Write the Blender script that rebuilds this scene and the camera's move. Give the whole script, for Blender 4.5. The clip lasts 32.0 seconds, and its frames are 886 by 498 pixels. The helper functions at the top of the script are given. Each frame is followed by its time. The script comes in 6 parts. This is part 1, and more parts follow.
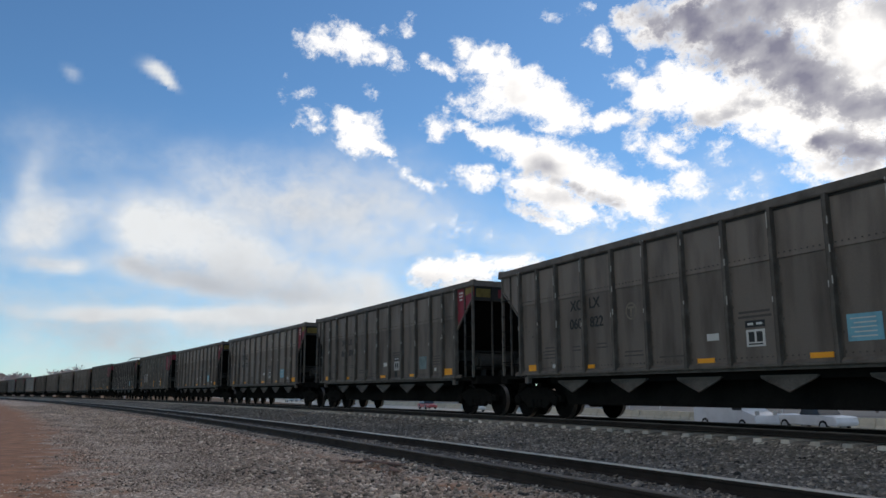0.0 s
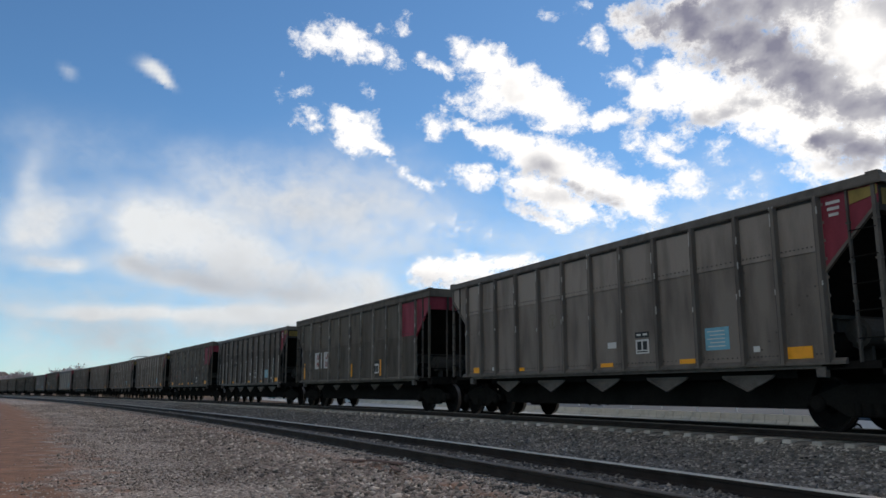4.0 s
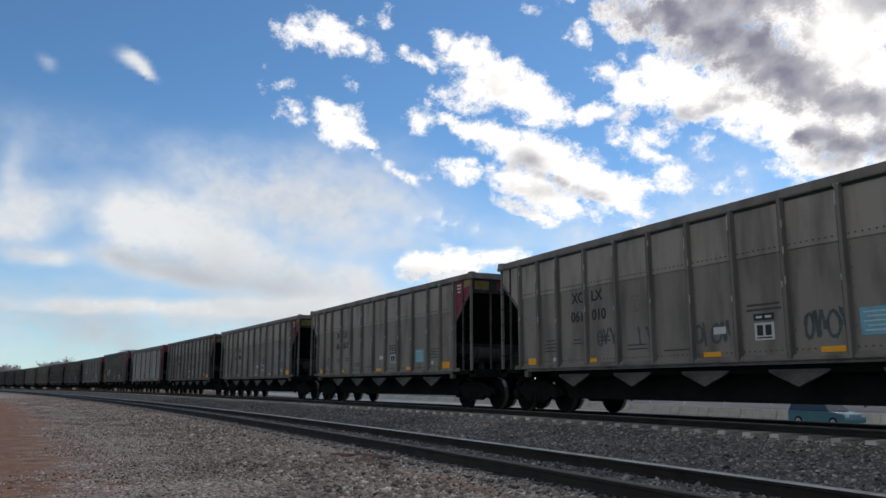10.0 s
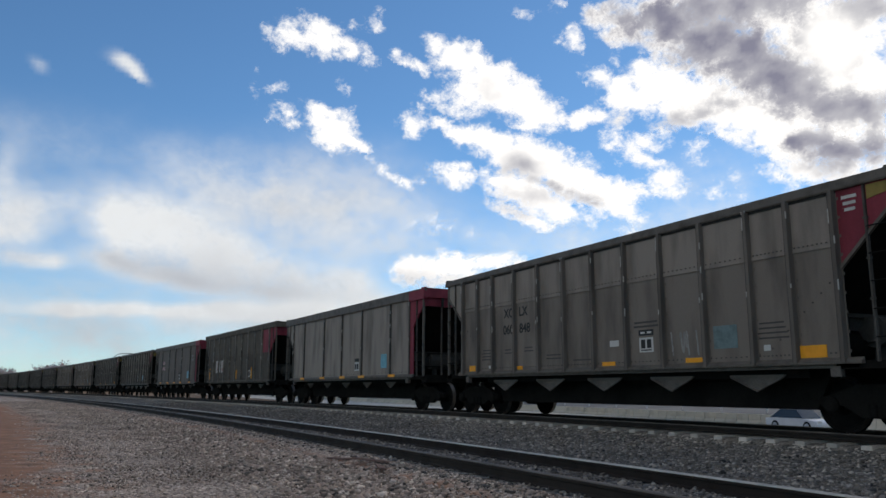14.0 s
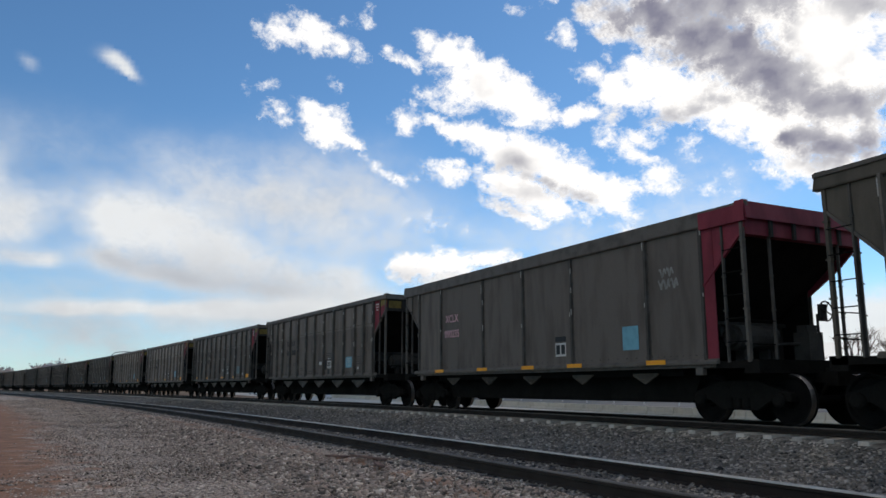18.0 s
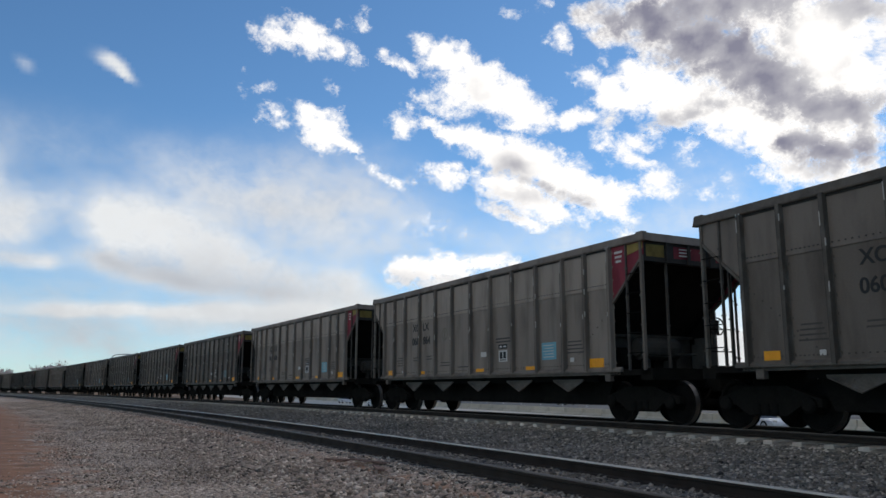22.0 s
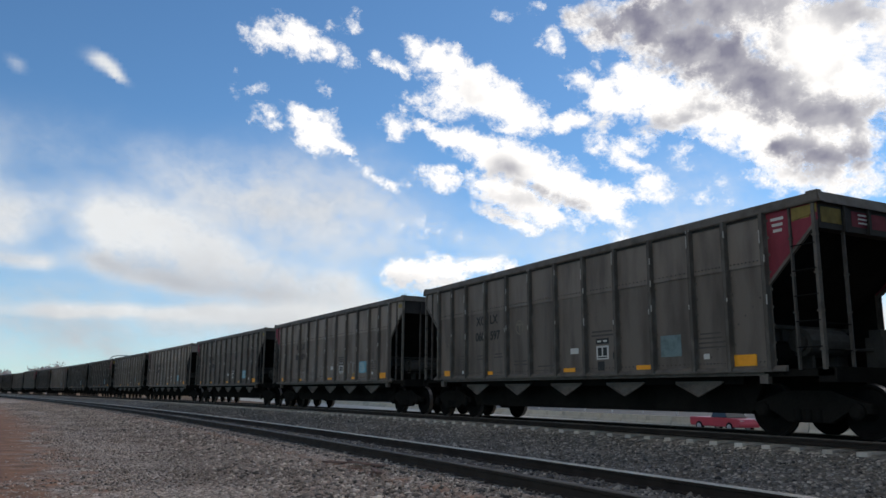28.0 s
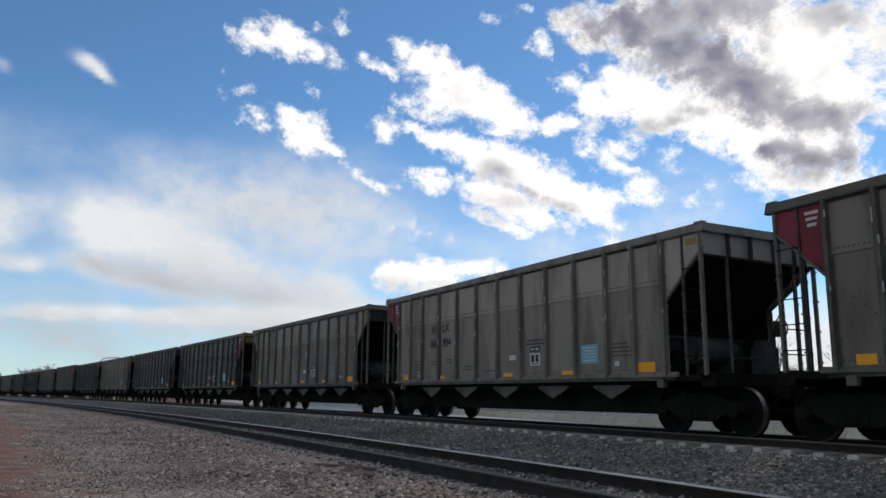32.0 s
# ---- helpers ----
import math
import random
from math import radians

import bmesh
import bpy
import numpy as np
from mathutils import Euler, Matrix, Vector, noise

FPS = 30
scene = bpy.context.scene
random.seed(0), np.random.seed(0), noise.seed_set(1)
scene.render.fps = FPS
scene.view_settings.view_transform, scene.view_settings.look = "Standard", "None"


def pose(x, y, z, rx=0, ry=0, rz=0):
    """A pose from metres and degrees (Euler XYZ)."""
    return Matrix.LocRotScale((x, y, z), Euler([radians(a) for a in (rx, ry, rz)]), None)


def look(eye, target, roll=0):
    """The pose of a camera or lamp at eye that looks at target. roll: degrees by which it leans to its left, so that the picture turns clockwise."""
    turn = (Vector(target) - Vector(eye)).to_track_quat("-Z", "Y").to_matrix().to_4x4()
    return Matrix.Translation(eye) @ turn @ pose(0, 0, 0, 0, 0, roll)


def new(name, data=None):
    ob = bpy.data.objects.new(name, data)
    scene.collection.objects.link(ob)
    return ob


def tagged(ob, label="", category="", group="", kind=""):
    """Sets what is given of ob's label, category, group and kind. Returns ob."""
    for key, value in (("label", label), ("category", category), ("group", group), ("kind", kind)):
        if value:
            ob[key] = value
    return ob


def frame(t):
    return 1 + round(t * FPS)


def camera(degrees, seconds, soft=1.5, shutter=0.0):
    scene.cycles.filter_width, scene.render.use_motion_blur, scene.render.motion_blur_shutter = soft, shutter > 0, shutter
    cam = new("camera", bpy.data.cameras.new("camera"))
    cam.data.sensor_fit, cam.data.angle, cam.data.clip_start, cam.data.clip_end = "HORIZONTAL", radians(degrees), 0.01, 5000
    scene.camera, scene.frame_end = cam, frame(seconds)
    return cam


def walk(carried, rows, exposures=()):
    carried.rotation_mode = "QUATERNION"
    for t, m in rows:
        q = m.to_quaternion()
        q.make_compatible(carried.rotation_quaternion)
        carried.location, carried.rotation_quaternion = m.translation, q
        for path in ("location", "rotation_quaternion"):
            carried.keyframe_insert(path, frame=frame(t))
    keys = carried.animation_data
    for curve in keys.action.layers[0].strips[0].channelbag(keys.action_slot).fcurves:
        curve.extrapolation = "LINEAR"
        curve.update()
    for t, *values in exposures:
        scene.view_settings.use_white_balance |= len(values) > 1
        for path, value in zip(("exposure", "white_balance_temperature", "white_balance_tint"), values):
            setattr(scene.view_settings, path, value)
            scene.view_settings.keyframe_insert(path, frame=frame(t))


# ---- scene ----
# ---- camera ----
cam = camera(59.05, 32.0, soft=1.55)
EYE = (0.0, 0.0, 1.297)
TURNS = (
    (0, 100.336, 0.216, 0.039), (0.5, 100.369, 0.082, 0.003), (1, 100.355, 0.014, -0.063), (1.5, 100.266, -0.176, -0.120),
    (2, 100.177, 0.015, -0.101), (2.5, 100.199, -0.073, -0.064), (3, 100.298, -0.018, 0.035), (3.5, 100.345, 0.094, 0.092),
    (5.5, 99.956, 0.128, 0.240), (6, 99.994, 0.262, 0.117), (6.5, 100.032, 0.120, -0.044), (7, 99.999, 0.279, -0.236),
    (7.5, 99.960, 0.327, -0.336), (8, 99.876, 0.383, -0.453), (8.5, 99.814, 0.255, -0.575), (9, 99.724, 0.301, -0.638),
    (9.5, 99.767, 0.100, -0.623), (10, 99.870, 0.024, -0.595), (10.5, 99.967, -0.120, -0.429), (11, 100.114, -0.285, -0.397),
    (11.5, 100.107, -0.182, -0.488), (12, 100.048, -0.326, -0.612), (12.5, 99.990, -0.330, -0.776), (13, 100.006, -0.290, -0.861),
    (13.5, 100.103, -0.132, -0.845), (14, 100.179, -0.114, -0.841), (14.5, 100.271, -0.131, -0.911), (16.5, 100.197, 0.372, -1.150),
    (17, 100.138, 0.369, -1.121), (17.5, 100.115, 0.218, -1.013), (18, 99.978, 0.081, -0.998), (18.5, 99.902, 0.372, -1.077),
    (19, 99.907, 0.455, -1.180), (19.5, 99.934, 0.422, -1.260), (20, 99.944, 0.386, -1.340), (20.5, 99.978, 0.204, -1.344),
    (21, 100.046, 0.185, -1.293), (21.5, 100.163, 0.080, -1.162), (22, 100.244, -0.143, -1.000), (22.5, 100.374, -0.323, -0.920),
    (23, 100.424, -0.314, -0.928), (23.5, 100.527, -0.221, -0.942), (24, 100.646, -0.447, -1.110), (24.5, 100.740, -0.628, -1.157),
    (25, 100.694, -0.744, -1.229), (25.5, 100.659, -0.798, -1.272), (27.5, 100.474, -0.483, -1.206), (28, 100.461, -0.439, -1.124),
    (28.5, 100.553, -0.542, -1.194), (29, 100.529, -0.361, -1.258), (29.5, 100.405, -0.232, -1.275), (30, 100.388, -0.206, -1.230),
    (30.5, 100.453, -0.251, -1.305), (31, 100.523, -0.250, -1.346), (31.5, 100.567, -0.454, -1.485), (32, 100.651, -0.492, -1.664),
)
walk(cam, [(t, pose(*EYE, a, b, c)) for t, a, b, c in TURNS], exposures=((0, 0.0, 6800, 10), (32, 0.0, 6800, 10)))

# ---- light ----
SUN_ELEVATION, SUN_AZIMUTH = 38.0, 42.0      # degrees; azimuth clockwise from +y
world = bpy.data.worlds.new("sky")
scene.world = world
world.use_nodes = True
wn, wl = world.node_tree.nodes, world.node_tree.links
sky = wn.new("ShaderNodeTexSky")
sky.sky_type = "NISHITA"
sky.sun_disc = False
sky.sun_elevation, sky.sun_rotation = radians(SUN_ELEVATION), radians(SUN_AZIMUTH)
sky.altitude, sky.air_density, sky.dust_density, sky.ozone_density = 1600, 1.0, 0.35, 2.2
clear = wn.new("ShaderNodeMix")                 # a deeper, cleaner blue, as in thin dry air
clear.data_type, clear.blend_type = "RGBA", "MULTIPLY"
clear.inputs["Factor"].default_value, clear.inputs["B"].default_value = 1.0, (0.635, 0.935, 1.105, 1)
wl.new(sky.outputs["Color"], clear.inputs["A"])
wl.new(clear.outputs["Result"], wn["Background"].inputs["Color"])
wn["Background"].inputs["Strength"].default_value = 0.115
sun_data = bpy.data.lights.new("sun", "SUN")
sun_data.energy, sun_data.angle, sun_data.color = 1.2, radians(10), (1.0, 0.95, 0.88)
sun = new("sun", sun_data)
az, el = radians(SUN_AZIMUTH), radians(SUN_ELEVATION)
sun.matrix_world = look((math.sin(az) * math.cos(el) * 100, math.cos(az) * math.cos(el) * 100, math.sin(el) * 100), (0, 0, 0))


# ---- materials ----
def material(name, base, rough=0.7, metal=0.0, grain=40.0, vary=0.25, stain=1.2, stains=0.3, bump=0.2, tint=None, spread=0.0, streak=0.0):
    """Grain and stains at two scales in metres, with fine relief; spread varies it from object to object."""
    m = bpy.data.materials.new(name)
    m.use_nodes = True
    n, l = m.node_tree.nodes, m.node_tree.links
    b = n["Principled BSDF"]
    b.inputs["Metallic"].default_value = metal
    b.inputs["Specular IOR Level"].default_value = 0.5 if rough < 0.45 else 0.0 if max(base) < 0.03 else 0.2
    co = n.new("ShaderNodeTexCoord")
    fine, big = n.new("ShaderNodeTexNoise"), n.new("ShaderNodeTexNoise")
    fine.inputs["Scale"].default_value, fine.inputs["Detail"].default_value = grain, 4
    big.inputs["Scale"].default_value, big.inputs["Detail"].default_value = stain, 5
    if streak:
        who, move, flat = n.new("ShaderNodeObjectInfo"), n.new("ShaderNodeVectorMath"), n.new("ShaderNodeMapping")
        spot = n.new("ShaderNodeMath")
        spot.operation = "MULTIPLY"
        spot.inputs[1].default_value = 40.0
        l.new(who.outputs["Random"], spot.inputs[0])
        l.new(co.outputs["Object"], move.inputs[0])
        l.new(spot.outputs["Value"], move.inputs[1])
        flat.inputs["Scale"].default_value = (1, 1, streak)
        l.new(move.outputs["Vector"], flat.inputs["Vector"])
        l.new(flat.outputs["Vector"], big.inputs["Vector"])
        l.new(move.outputs["Vector"], fine.inputs["Vector"])
    for x in (fine, big):
        if not streak:
            l.new(co.outputs["Object"], x.inputs["Vector"])
    dark = tint or tuple(c * 0.45 for c in base)
    mix = n.new("ShaderNodeMix")
    mix.data_type = "RGBA"
    mix.inputs["A"].default_value, mix.inputs["B"].default_value = (*base, 1), (*dark, 1)
    ramp = n.new("ShaderNodeMapRange")
    ramp.inputs["From Min"].default_value, ramp.inputs["From Max"].default_value = 0.45, 0.75
    ramp.inputs["To Max"].default_value = min(1, stains * 2)
    l.new(big.outputs["Fac"], ramp.inputs["Value"])
    l.new(ramp.outputs["Result"], mix.inputs["Factor"])
    val = n.new("ShaderNodeMapRange")
    val.inputs["To Min"].default_value, val.inputs["To Max"].default_value = 1 - vary, 1 + vary
    l.new(fine.outputs["Fac"], val.inputs["Value"])
    hsv = n.new("ShaderNodeHueSaturation")
    l.new(mix.outputs["Result"], hsv.inputs["Color"])
    if spread:
        info, mul = n.new("ShaderNodeObjectInfo"), n.new("ShaderNodeMapRange")
        mul.inputs["To Min"].default_value, mul.inputs["To Max"].default_value = 1 - spread, 1 + spread
        l.new(info.outputs["Random"], mul.inputs["Value"])
        both = n.new("ShaderNodeMath")
        both.operation = "MULTIPLY"
        l.new(val.outputs["Result"], both.inputs[0])
        l.new(mul.outputs["Result"], both.inputs[1])
        l.new(both.outputs["Value"], hsv.inputs["Value"])
    else:
        l.new(val.outputs["Result"], hsv.inputs["Value"])
    l.new(hsv.outputs["Color"], b.inputs["Base Color"])
    rr = n.new("ShaderNodeMapRange")
    rr.inputs["To Min"].default_value, rr.inputs["To Max"].default_value = max(0.05, rough - 0.12), min(1, rough + 0.12)
    l.new(big.outputs["Fac"], rr.inputs["Value"])
    l.new(rr.outputs["Result"], b.inputs["Roughness"])
    if bump:
        bp = n.new("ShaderNodeBump")
        bp.inputs["Strength"].default_value, bp.inputs["Distance"].default_value = bump, 0.01
        l.new(fine.outputs["Fac"], bp.inputs["Height"])
        l.new(bp.outputs["Normal"], b.inputs["Normal"])
    return m


def stone_material(name, tones, size, rough=0.95, relief=0.6, island=False):
    """Broken stone: cells of differing tone, with relief, or a tone for each island of a mesh."""
    m = bpy.data.materials.new(name)
    m.use_nodes = True
    n, l = m.node_tree.nodes, m.node_tree.links
    b = n["Principled BSDF"]
    b.inputs["Roughness"].default_value = rough
    co = n.new("ShaderNodeTexCoord")
    cell = n.new("ShaderNodeTexVoronoi")
    cell.inputs["Scale"].default_value = 1 / size
    l.new(co.outputs["Object"], cell.inputs["Vector"])
    big = n.new("ShaderNodeTexNoise")
    big.inputs["Scale"].default_value, big.inputs["Detail"].default_value = 0.35, 5
    l.new(co.outputs["Object"], big.inputs["Vector"])
    ramp = n.new("ShaderNodeValToRGB")
    ramp.color_ramp.interpolation = "LINEAR"
    el_ = ramp.color_ramp.elements
    while len(el_) < len(tones):
        el_.new(0.5)
    for i, c in enumerate(tones):
        el_[i].position, el_[i].color = i / (len(tones) - 1), (*c, 1)
    if island:
        geo = n.new("ShaderNodeNewGeometry")
        l.new(geo.outputs["Random Per Island"], ramp.inputs["Fac"])
    else:
        sep = n.new("ShaderNodeSeparateColor")
        l.new(cell.outputs["Color"], sep.inputs["Color"])
        l.new(sep.outputs[0], ramp.inputs["Fac"])
    val = n.new("ShaderNodeMapRange")
    val.inputs["From Min"].default_value, val.inputs["From Max"].default_value = 0.3, 0.7
    val.inputs["To Min"].default_value, val.inputs["To Max"].default_value = 0.78, 1.2
    l.new(big.outputs["Fac"], val.inputs["Value"])
    hsv = n.new("ShaderNodeHueSaturation")
    l.new(ramp.outputs["Color"], hsv.inputs["Color"])
    l.new(val.outputs["Result"], hsv.inputs["Value"])
    l.new(hsv.outputs["Color"], b.inputs["Base Color"])
    bp = n.new("ShaderNodeBump")
    bp.inputs["Strength"].default_value, bp.inputs["Distance"].default_value = relief, size * 0.5
    bp.invert = True
    l.new(cell.outputs["Distance"], bp.inputs["Height"])
    l.new(bp.outputs["Normal"], b.inputs["Normal"])
    return m


GREY_STONES = ((0.030, 0.023, 0.018), (0.32, 0.250, 0.19), (0.41, 0.30, 0.235), (0.12, 0.092, 0.071), (0.76, 0.62, 0.495))
DARK_STONES = ((0.030, 0.025, 0.020), (0.235, 0.196, 0.156), (0.11, 0.091, 0.072), (0.52, 0.44, 0.355))


def add_soil(m, tones):
    """Lets bare soil show through the stone where the mesh says so, with a ragged edge."""
    n, l = m.node_tree.nodes, m.node_tree.links
    b = n["Principled BSDF"]
    old = b.inputs["Base Color"].links[0].from_socket
    at, co, ragged, sand = n.new("ShaderNodeAttribute"), n.new("ShaderNodeTexCoord"), n.new("ShaderNodeTexNoise"), n.new("ShaderNodeTexNoise")
    at.attribute_name = "soil"
    ragged.inputs["Scale"].default_value, ragged.inputs["Detail"].default_value = 1.6, 8
    sand.inputs["Scale"].default_value, sand.inputs["Detail"].default_value = 2.4, 10
    for x in (ragged, sand):
        l.new(co.outputs["Object"], x.inputs["Vector"])
    add = n.new("ShaderNodeMath")
    add.operation = "MULTIPLY_ADD"
    add.inputs[1].default_value = 1.5
    l.new(ragged.outputs["Fac"], add.inputs[0])
    l.new(at.outputs["Fac"], add.inputs[2])
    step = n.new("ShaderNodeMapRange")
    step.inputs["From Min"].default_value, step.inputs["From Max"].default_value = 0.95, 1.35
    l.new(add.outputs["Value"], step.inputs["Value"])
    ramp = n.new("ShaderNodeValToRGB")
    e = ramp.color_ramp.elements
    e[0].position, e[0].color = 0.3, (*tones[0], 1)
    e[1].position, e[1].color = 0.7, (*tones[1], 1)
    l.new(sand.outputs["Fac"], ramp.inputs["Fac"])
    mix = n.new("ShaderNodeMix")
    mix.data_type = "RGBA"
    l.new(step.outputs["Result"], mix.inputs["Factor"])
    l.new(old, mix.inputs["A"])
    l.new(ramp.outputs["Color"], mix.inputs["B"])
    l.new(mix.outputs["Result"], b.inputs["Base Color"])


MAT = {
    "ballast": stone_material("ballast", DARK_STONES, 0.055),
    "gravel": stone_material("gravel", GREY_STONES, 0.04),
    "stones": stone_material("loose_stone", GREY_STONES, 0.05, island=True, relief=0.2),
    "dark_stones": stone_material("ballast_stone", DARK_STONES, 0.05, island=True, relief=0.2),
    "dirt": material("red_dirt", (0.185, 0.108, 0.066), 0.95, grain=14, vary=0.6, stain=0.5, stains=0.5, bump=1.0, tint=(0.15, 0.115, 0.065)),
    "grass": material("dry_grass", (0.33, 0.27, 0.16), 0.95, grain=14, vary=0.4, stain=0.08, stains=0.5, bump=0.6, tint=(0.22, 0.2, 0.1)),
    "rail_side": material("rusty_rail", (0.036, 0.027, 0.021), 0.85, 0.2, grain=60, vary=0.3, stain=3, bump=0.3),
    # worn head with its sky reflection painted in as a brighter colour
    "rail_sheen": material("worn_sheen_rail_head", (0.62, 0.53, 0.44), 0.5, 0.3, grain=80, vary=0.2, stain=2, stains=0.35, bump=0.05),
    # same steel, darker: the train's shade put into the colour
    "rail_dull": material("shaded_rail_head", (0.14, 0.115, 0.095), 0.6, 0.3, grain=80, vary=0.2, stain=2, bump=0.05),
    "tie": material("concrete_tie", (0.50, 0.435, 0.36), 0.9, grain=30, vary=0.25, stain=4, stains=0.45, bump=0.3, spread=0.25),
    "wood_tie": material("old_wood_tie", (0.05, 0.042, 0.036), 0.95, grain=25, vary=0.35, stain=4, bump=0.4, spread=0.3),
    "clip": material("rail_clip", (0.10, 0.08, 0.07), 0.8, 0.4),
    "alu": material("dusty_aluminium", (0.2655, 0.2134, 0.1716), 0.62, 0.1, grain=45, vary=0.12, stain=2.4, stains=0.44, bump=0.10, streak=0.22, spread=0.06),
    "alu_mid": material("dull_aluminium", (0.1917, 0.1548, 0.1251), 0.62, 0.1, grain=45, vary=0.12, stain=2.4, stains=0.44, bump=0.10, streak=0.22, spread=0.06),
    "alu_pale": material("pale_aluminium", (0.3296, 0.265, 0.213), 0.62, 0.1, grain=45, vary=0.12, stain=2.4, stains=0.44, bump=0.10, streak=0.22, spread=0.06),
    "alu_dark": material("sooty_aluminium", (0.1422, 0.1145, 0.09262), 0.68, 0.1, grain=45, vary=0.14, stain=3.2, stains=0.34, bump=0.10, streak=0.22, spread=0.08),
    "alu_lower": material("grimy_aluminium", (0.1997, 0.1605, 0.129), 0.68, 0.1, grain=45, vary=0.14, stain=2.4, stains=0.44, bump=0.10, streak=0.22, spread=0.07),
    "alu_mid_lower": material("grimy_dull_aluminium", (0.1533, 0.1238, 0.1), 0.68, 0.1, grain=45, vary=0.14, stain=2.4, stains=0.44, bump=0.10, streak=0.22, spread=0.07),
    "alu_pale_lower": material("grimy_pale_aluminium", (0.2441, 0.1962, 0.1577), 0.66, 0.1, grain=45, vary=0.14, stain=2.4, stains=0.44, bump=0.10, streak=0.22, spread=0.07),
    "alu_dark_lower": material("blackened_aluminium", (0.1153, 0.09312, 0.07525), 0.7, 0.1, grain=45, vary=0.16, stain=3.2, stains=0.4, bump=0.10, streak=0.22, spread=0.08),
    "brown": material("brown_steel", (0.108, 0.087, 0.064), 0.72, 0.05, grain=45, vary=0.16, stain=3.2, stains=0.36, bump=0.12, streak=0.22, spread=0.08),
    "brown_lower": material("grimy_brown_steel", (0.088, 0.071, 0.053), 0.76, 0.05, grain=45, vary=0.18, stain=3.2, stains=0.4, bump=0.12, streak=0.22, spread=0.08),
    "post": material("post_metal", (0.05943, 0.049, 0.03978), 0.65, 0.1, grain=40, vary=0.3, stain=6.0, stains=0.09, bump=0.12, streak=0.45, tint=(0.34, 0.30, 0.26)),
    "chord": material("dusty_chord", (0.1245, 0.102, 0.08112), 0.62, 0.1, grain=40, vary=0.25, stain=4.0, stains=0.35, bump=0.12),
    # end sheet and its paint, darkened to paint in the shade on car ends
    "header": material("shaded_end_sheet", (0.040, 0.035, 0.030), 0.8, 0.0, grain=30, vary=0.3, stain=2.0, stains=0.3, bump=0.1),
    "dull_red": material("shaded_red_paint", (0.17, 0.028, 0.034), 0.75, grain=25, vary=0.25, stain=2.4, stains=0.5, bump=0.05),
    "dull_yellow": material("shaded_yellow_paint", (0.20, 0.14, 0.036), 0.75, grain=25, vary=0.25, stain=3, stains=0.5, bump=0.05),
    "rib": material("flecked_rib", (0.08737, 0.072, 0.05729), 0.65, 0.1, grain=40, vary=0.3, stain=6.0, stains=0.10, bump=0.12, streak=0.45, tint=(0.40, 0.36, 0.31)),
    "pale_board": material("pale_board", (0.46, 0.43, 0.39), 0.75, grain=25, vary=0.2, stain=3, stains=0.35, bump=0.05),
    "dull_teal": material("worn_teal_placard", (0.15, 0.20, 0.195), 0.6, grain=25, vary=0.2, stain=4, stains=0.5, bump=0.05),
    "board": material("dirty_board", (0.15, 0.125, 0.1), 0.75, grain=25, vary=0.2, stain=3, stains=0.5, bump=0.05),
    "post_pale": material("worn_pale_post", (0.175, 0.145, 0.115), 0.65, 0.1, grain=40, vary=0.3, stain=5.0, stains=0.5, tint=(0.07, 0.06, 0.05), bump=0.12, streak=0.5),
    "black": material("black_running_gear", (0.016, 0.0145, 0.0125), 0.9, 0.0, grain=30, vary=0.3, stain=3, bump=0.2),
    "slope": material("dark_slope_sheet", (0.018, 0.016, 0.0145), 0.85, 0.0, grain=20, vary=0.3, stain=1.5, bump=0.1),
    "fleck": material("bare_worn_metal", (0.44, 0.40, 0.35), 0.55, 0.2, grain=50, vary=0.2, stain=6, stains=0.25, bump=0.05),
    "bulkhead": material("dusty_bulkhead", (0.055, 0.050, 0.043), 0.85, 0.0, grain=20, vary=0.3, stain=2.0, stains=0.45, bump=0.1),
    "gate": material("gate_plate", (0.135, 0.112, 0.092), 0.7, 0.1, grain=25, vary=0.3, stain=3, stains=0.4),
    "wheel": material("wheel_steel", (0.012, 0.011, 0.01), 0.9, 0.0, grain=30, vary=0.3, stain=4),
    "tread": material("worn_wheel_rim", (0.22, 0.20, 0.18), 0.42, 0.85, grain=50, vary=0.1, stain=3),
    "red": material("faded_red_paint", (0.22, 0.030, 0.042), 0.6, grain=25, vary=0.15, stain=2.4, stains=0.4, bump=0.05, streak=0.3),
    "yellow": material("faded_yellow_paint", (0.26, 0.18, 0.045), 0.6, grain=25, vary=0.15, stain=3, stains=0.45, bump=0.05, streak=0.3),
    "orange": material("orange_reflector", (0.85, 0.34, 0.02), 0.45, grain=40, vary=0.08, stain=5, stains=0.2, bump=0.03),
    "white": material("white_marking", (0.54, 0.51, 0.46), 0.6, grain=40, vary=0.06, stain=4, stains=0.2, bump=0.03),
    "teal": material("teal_placard", (0.16, 0.36, 0.42), 0.55, grain=40, vary=0.08, stain=5, stains=0.25, bump=0.03),
    "ink": material("black_stencil", (0.034, 0.033, 0.031), 0.7, grain=40, vary=0.15, stain=6, stains=0.1, bump=0.0),
    "pink_ink": material("pinkish_white_stencil", (0.6, 0.36, 0.37), 0.7, grain=40, vary=0.2, stain=6, stains=0.3, bump=0.0),
    "faint_ink": material("faded_stencil", (0.075, 0.064, 0.055), 0.7, grain=40, vary=0.2, stain=6, stains=0.1, bump=0.0),
    "red_ink": material("red_stencil", (0.20, 0.035, 0.03), 0.7, grain=40, vary=0.15, stain=6, stains=0.2, bump=0.0),
    "dark_spray": material("dark_spray_paint", (0.085, 0.095, 0.090), 0.7, grain=18, vary=0.3, stain=3, stains=0.3, bump=0.0),
    "emblem": material("faded_emblem", (0.185, 0.155, 0.115), 0.7, grain=30, vary=0.3, stain=5, stains=0.3, bump=0.0),
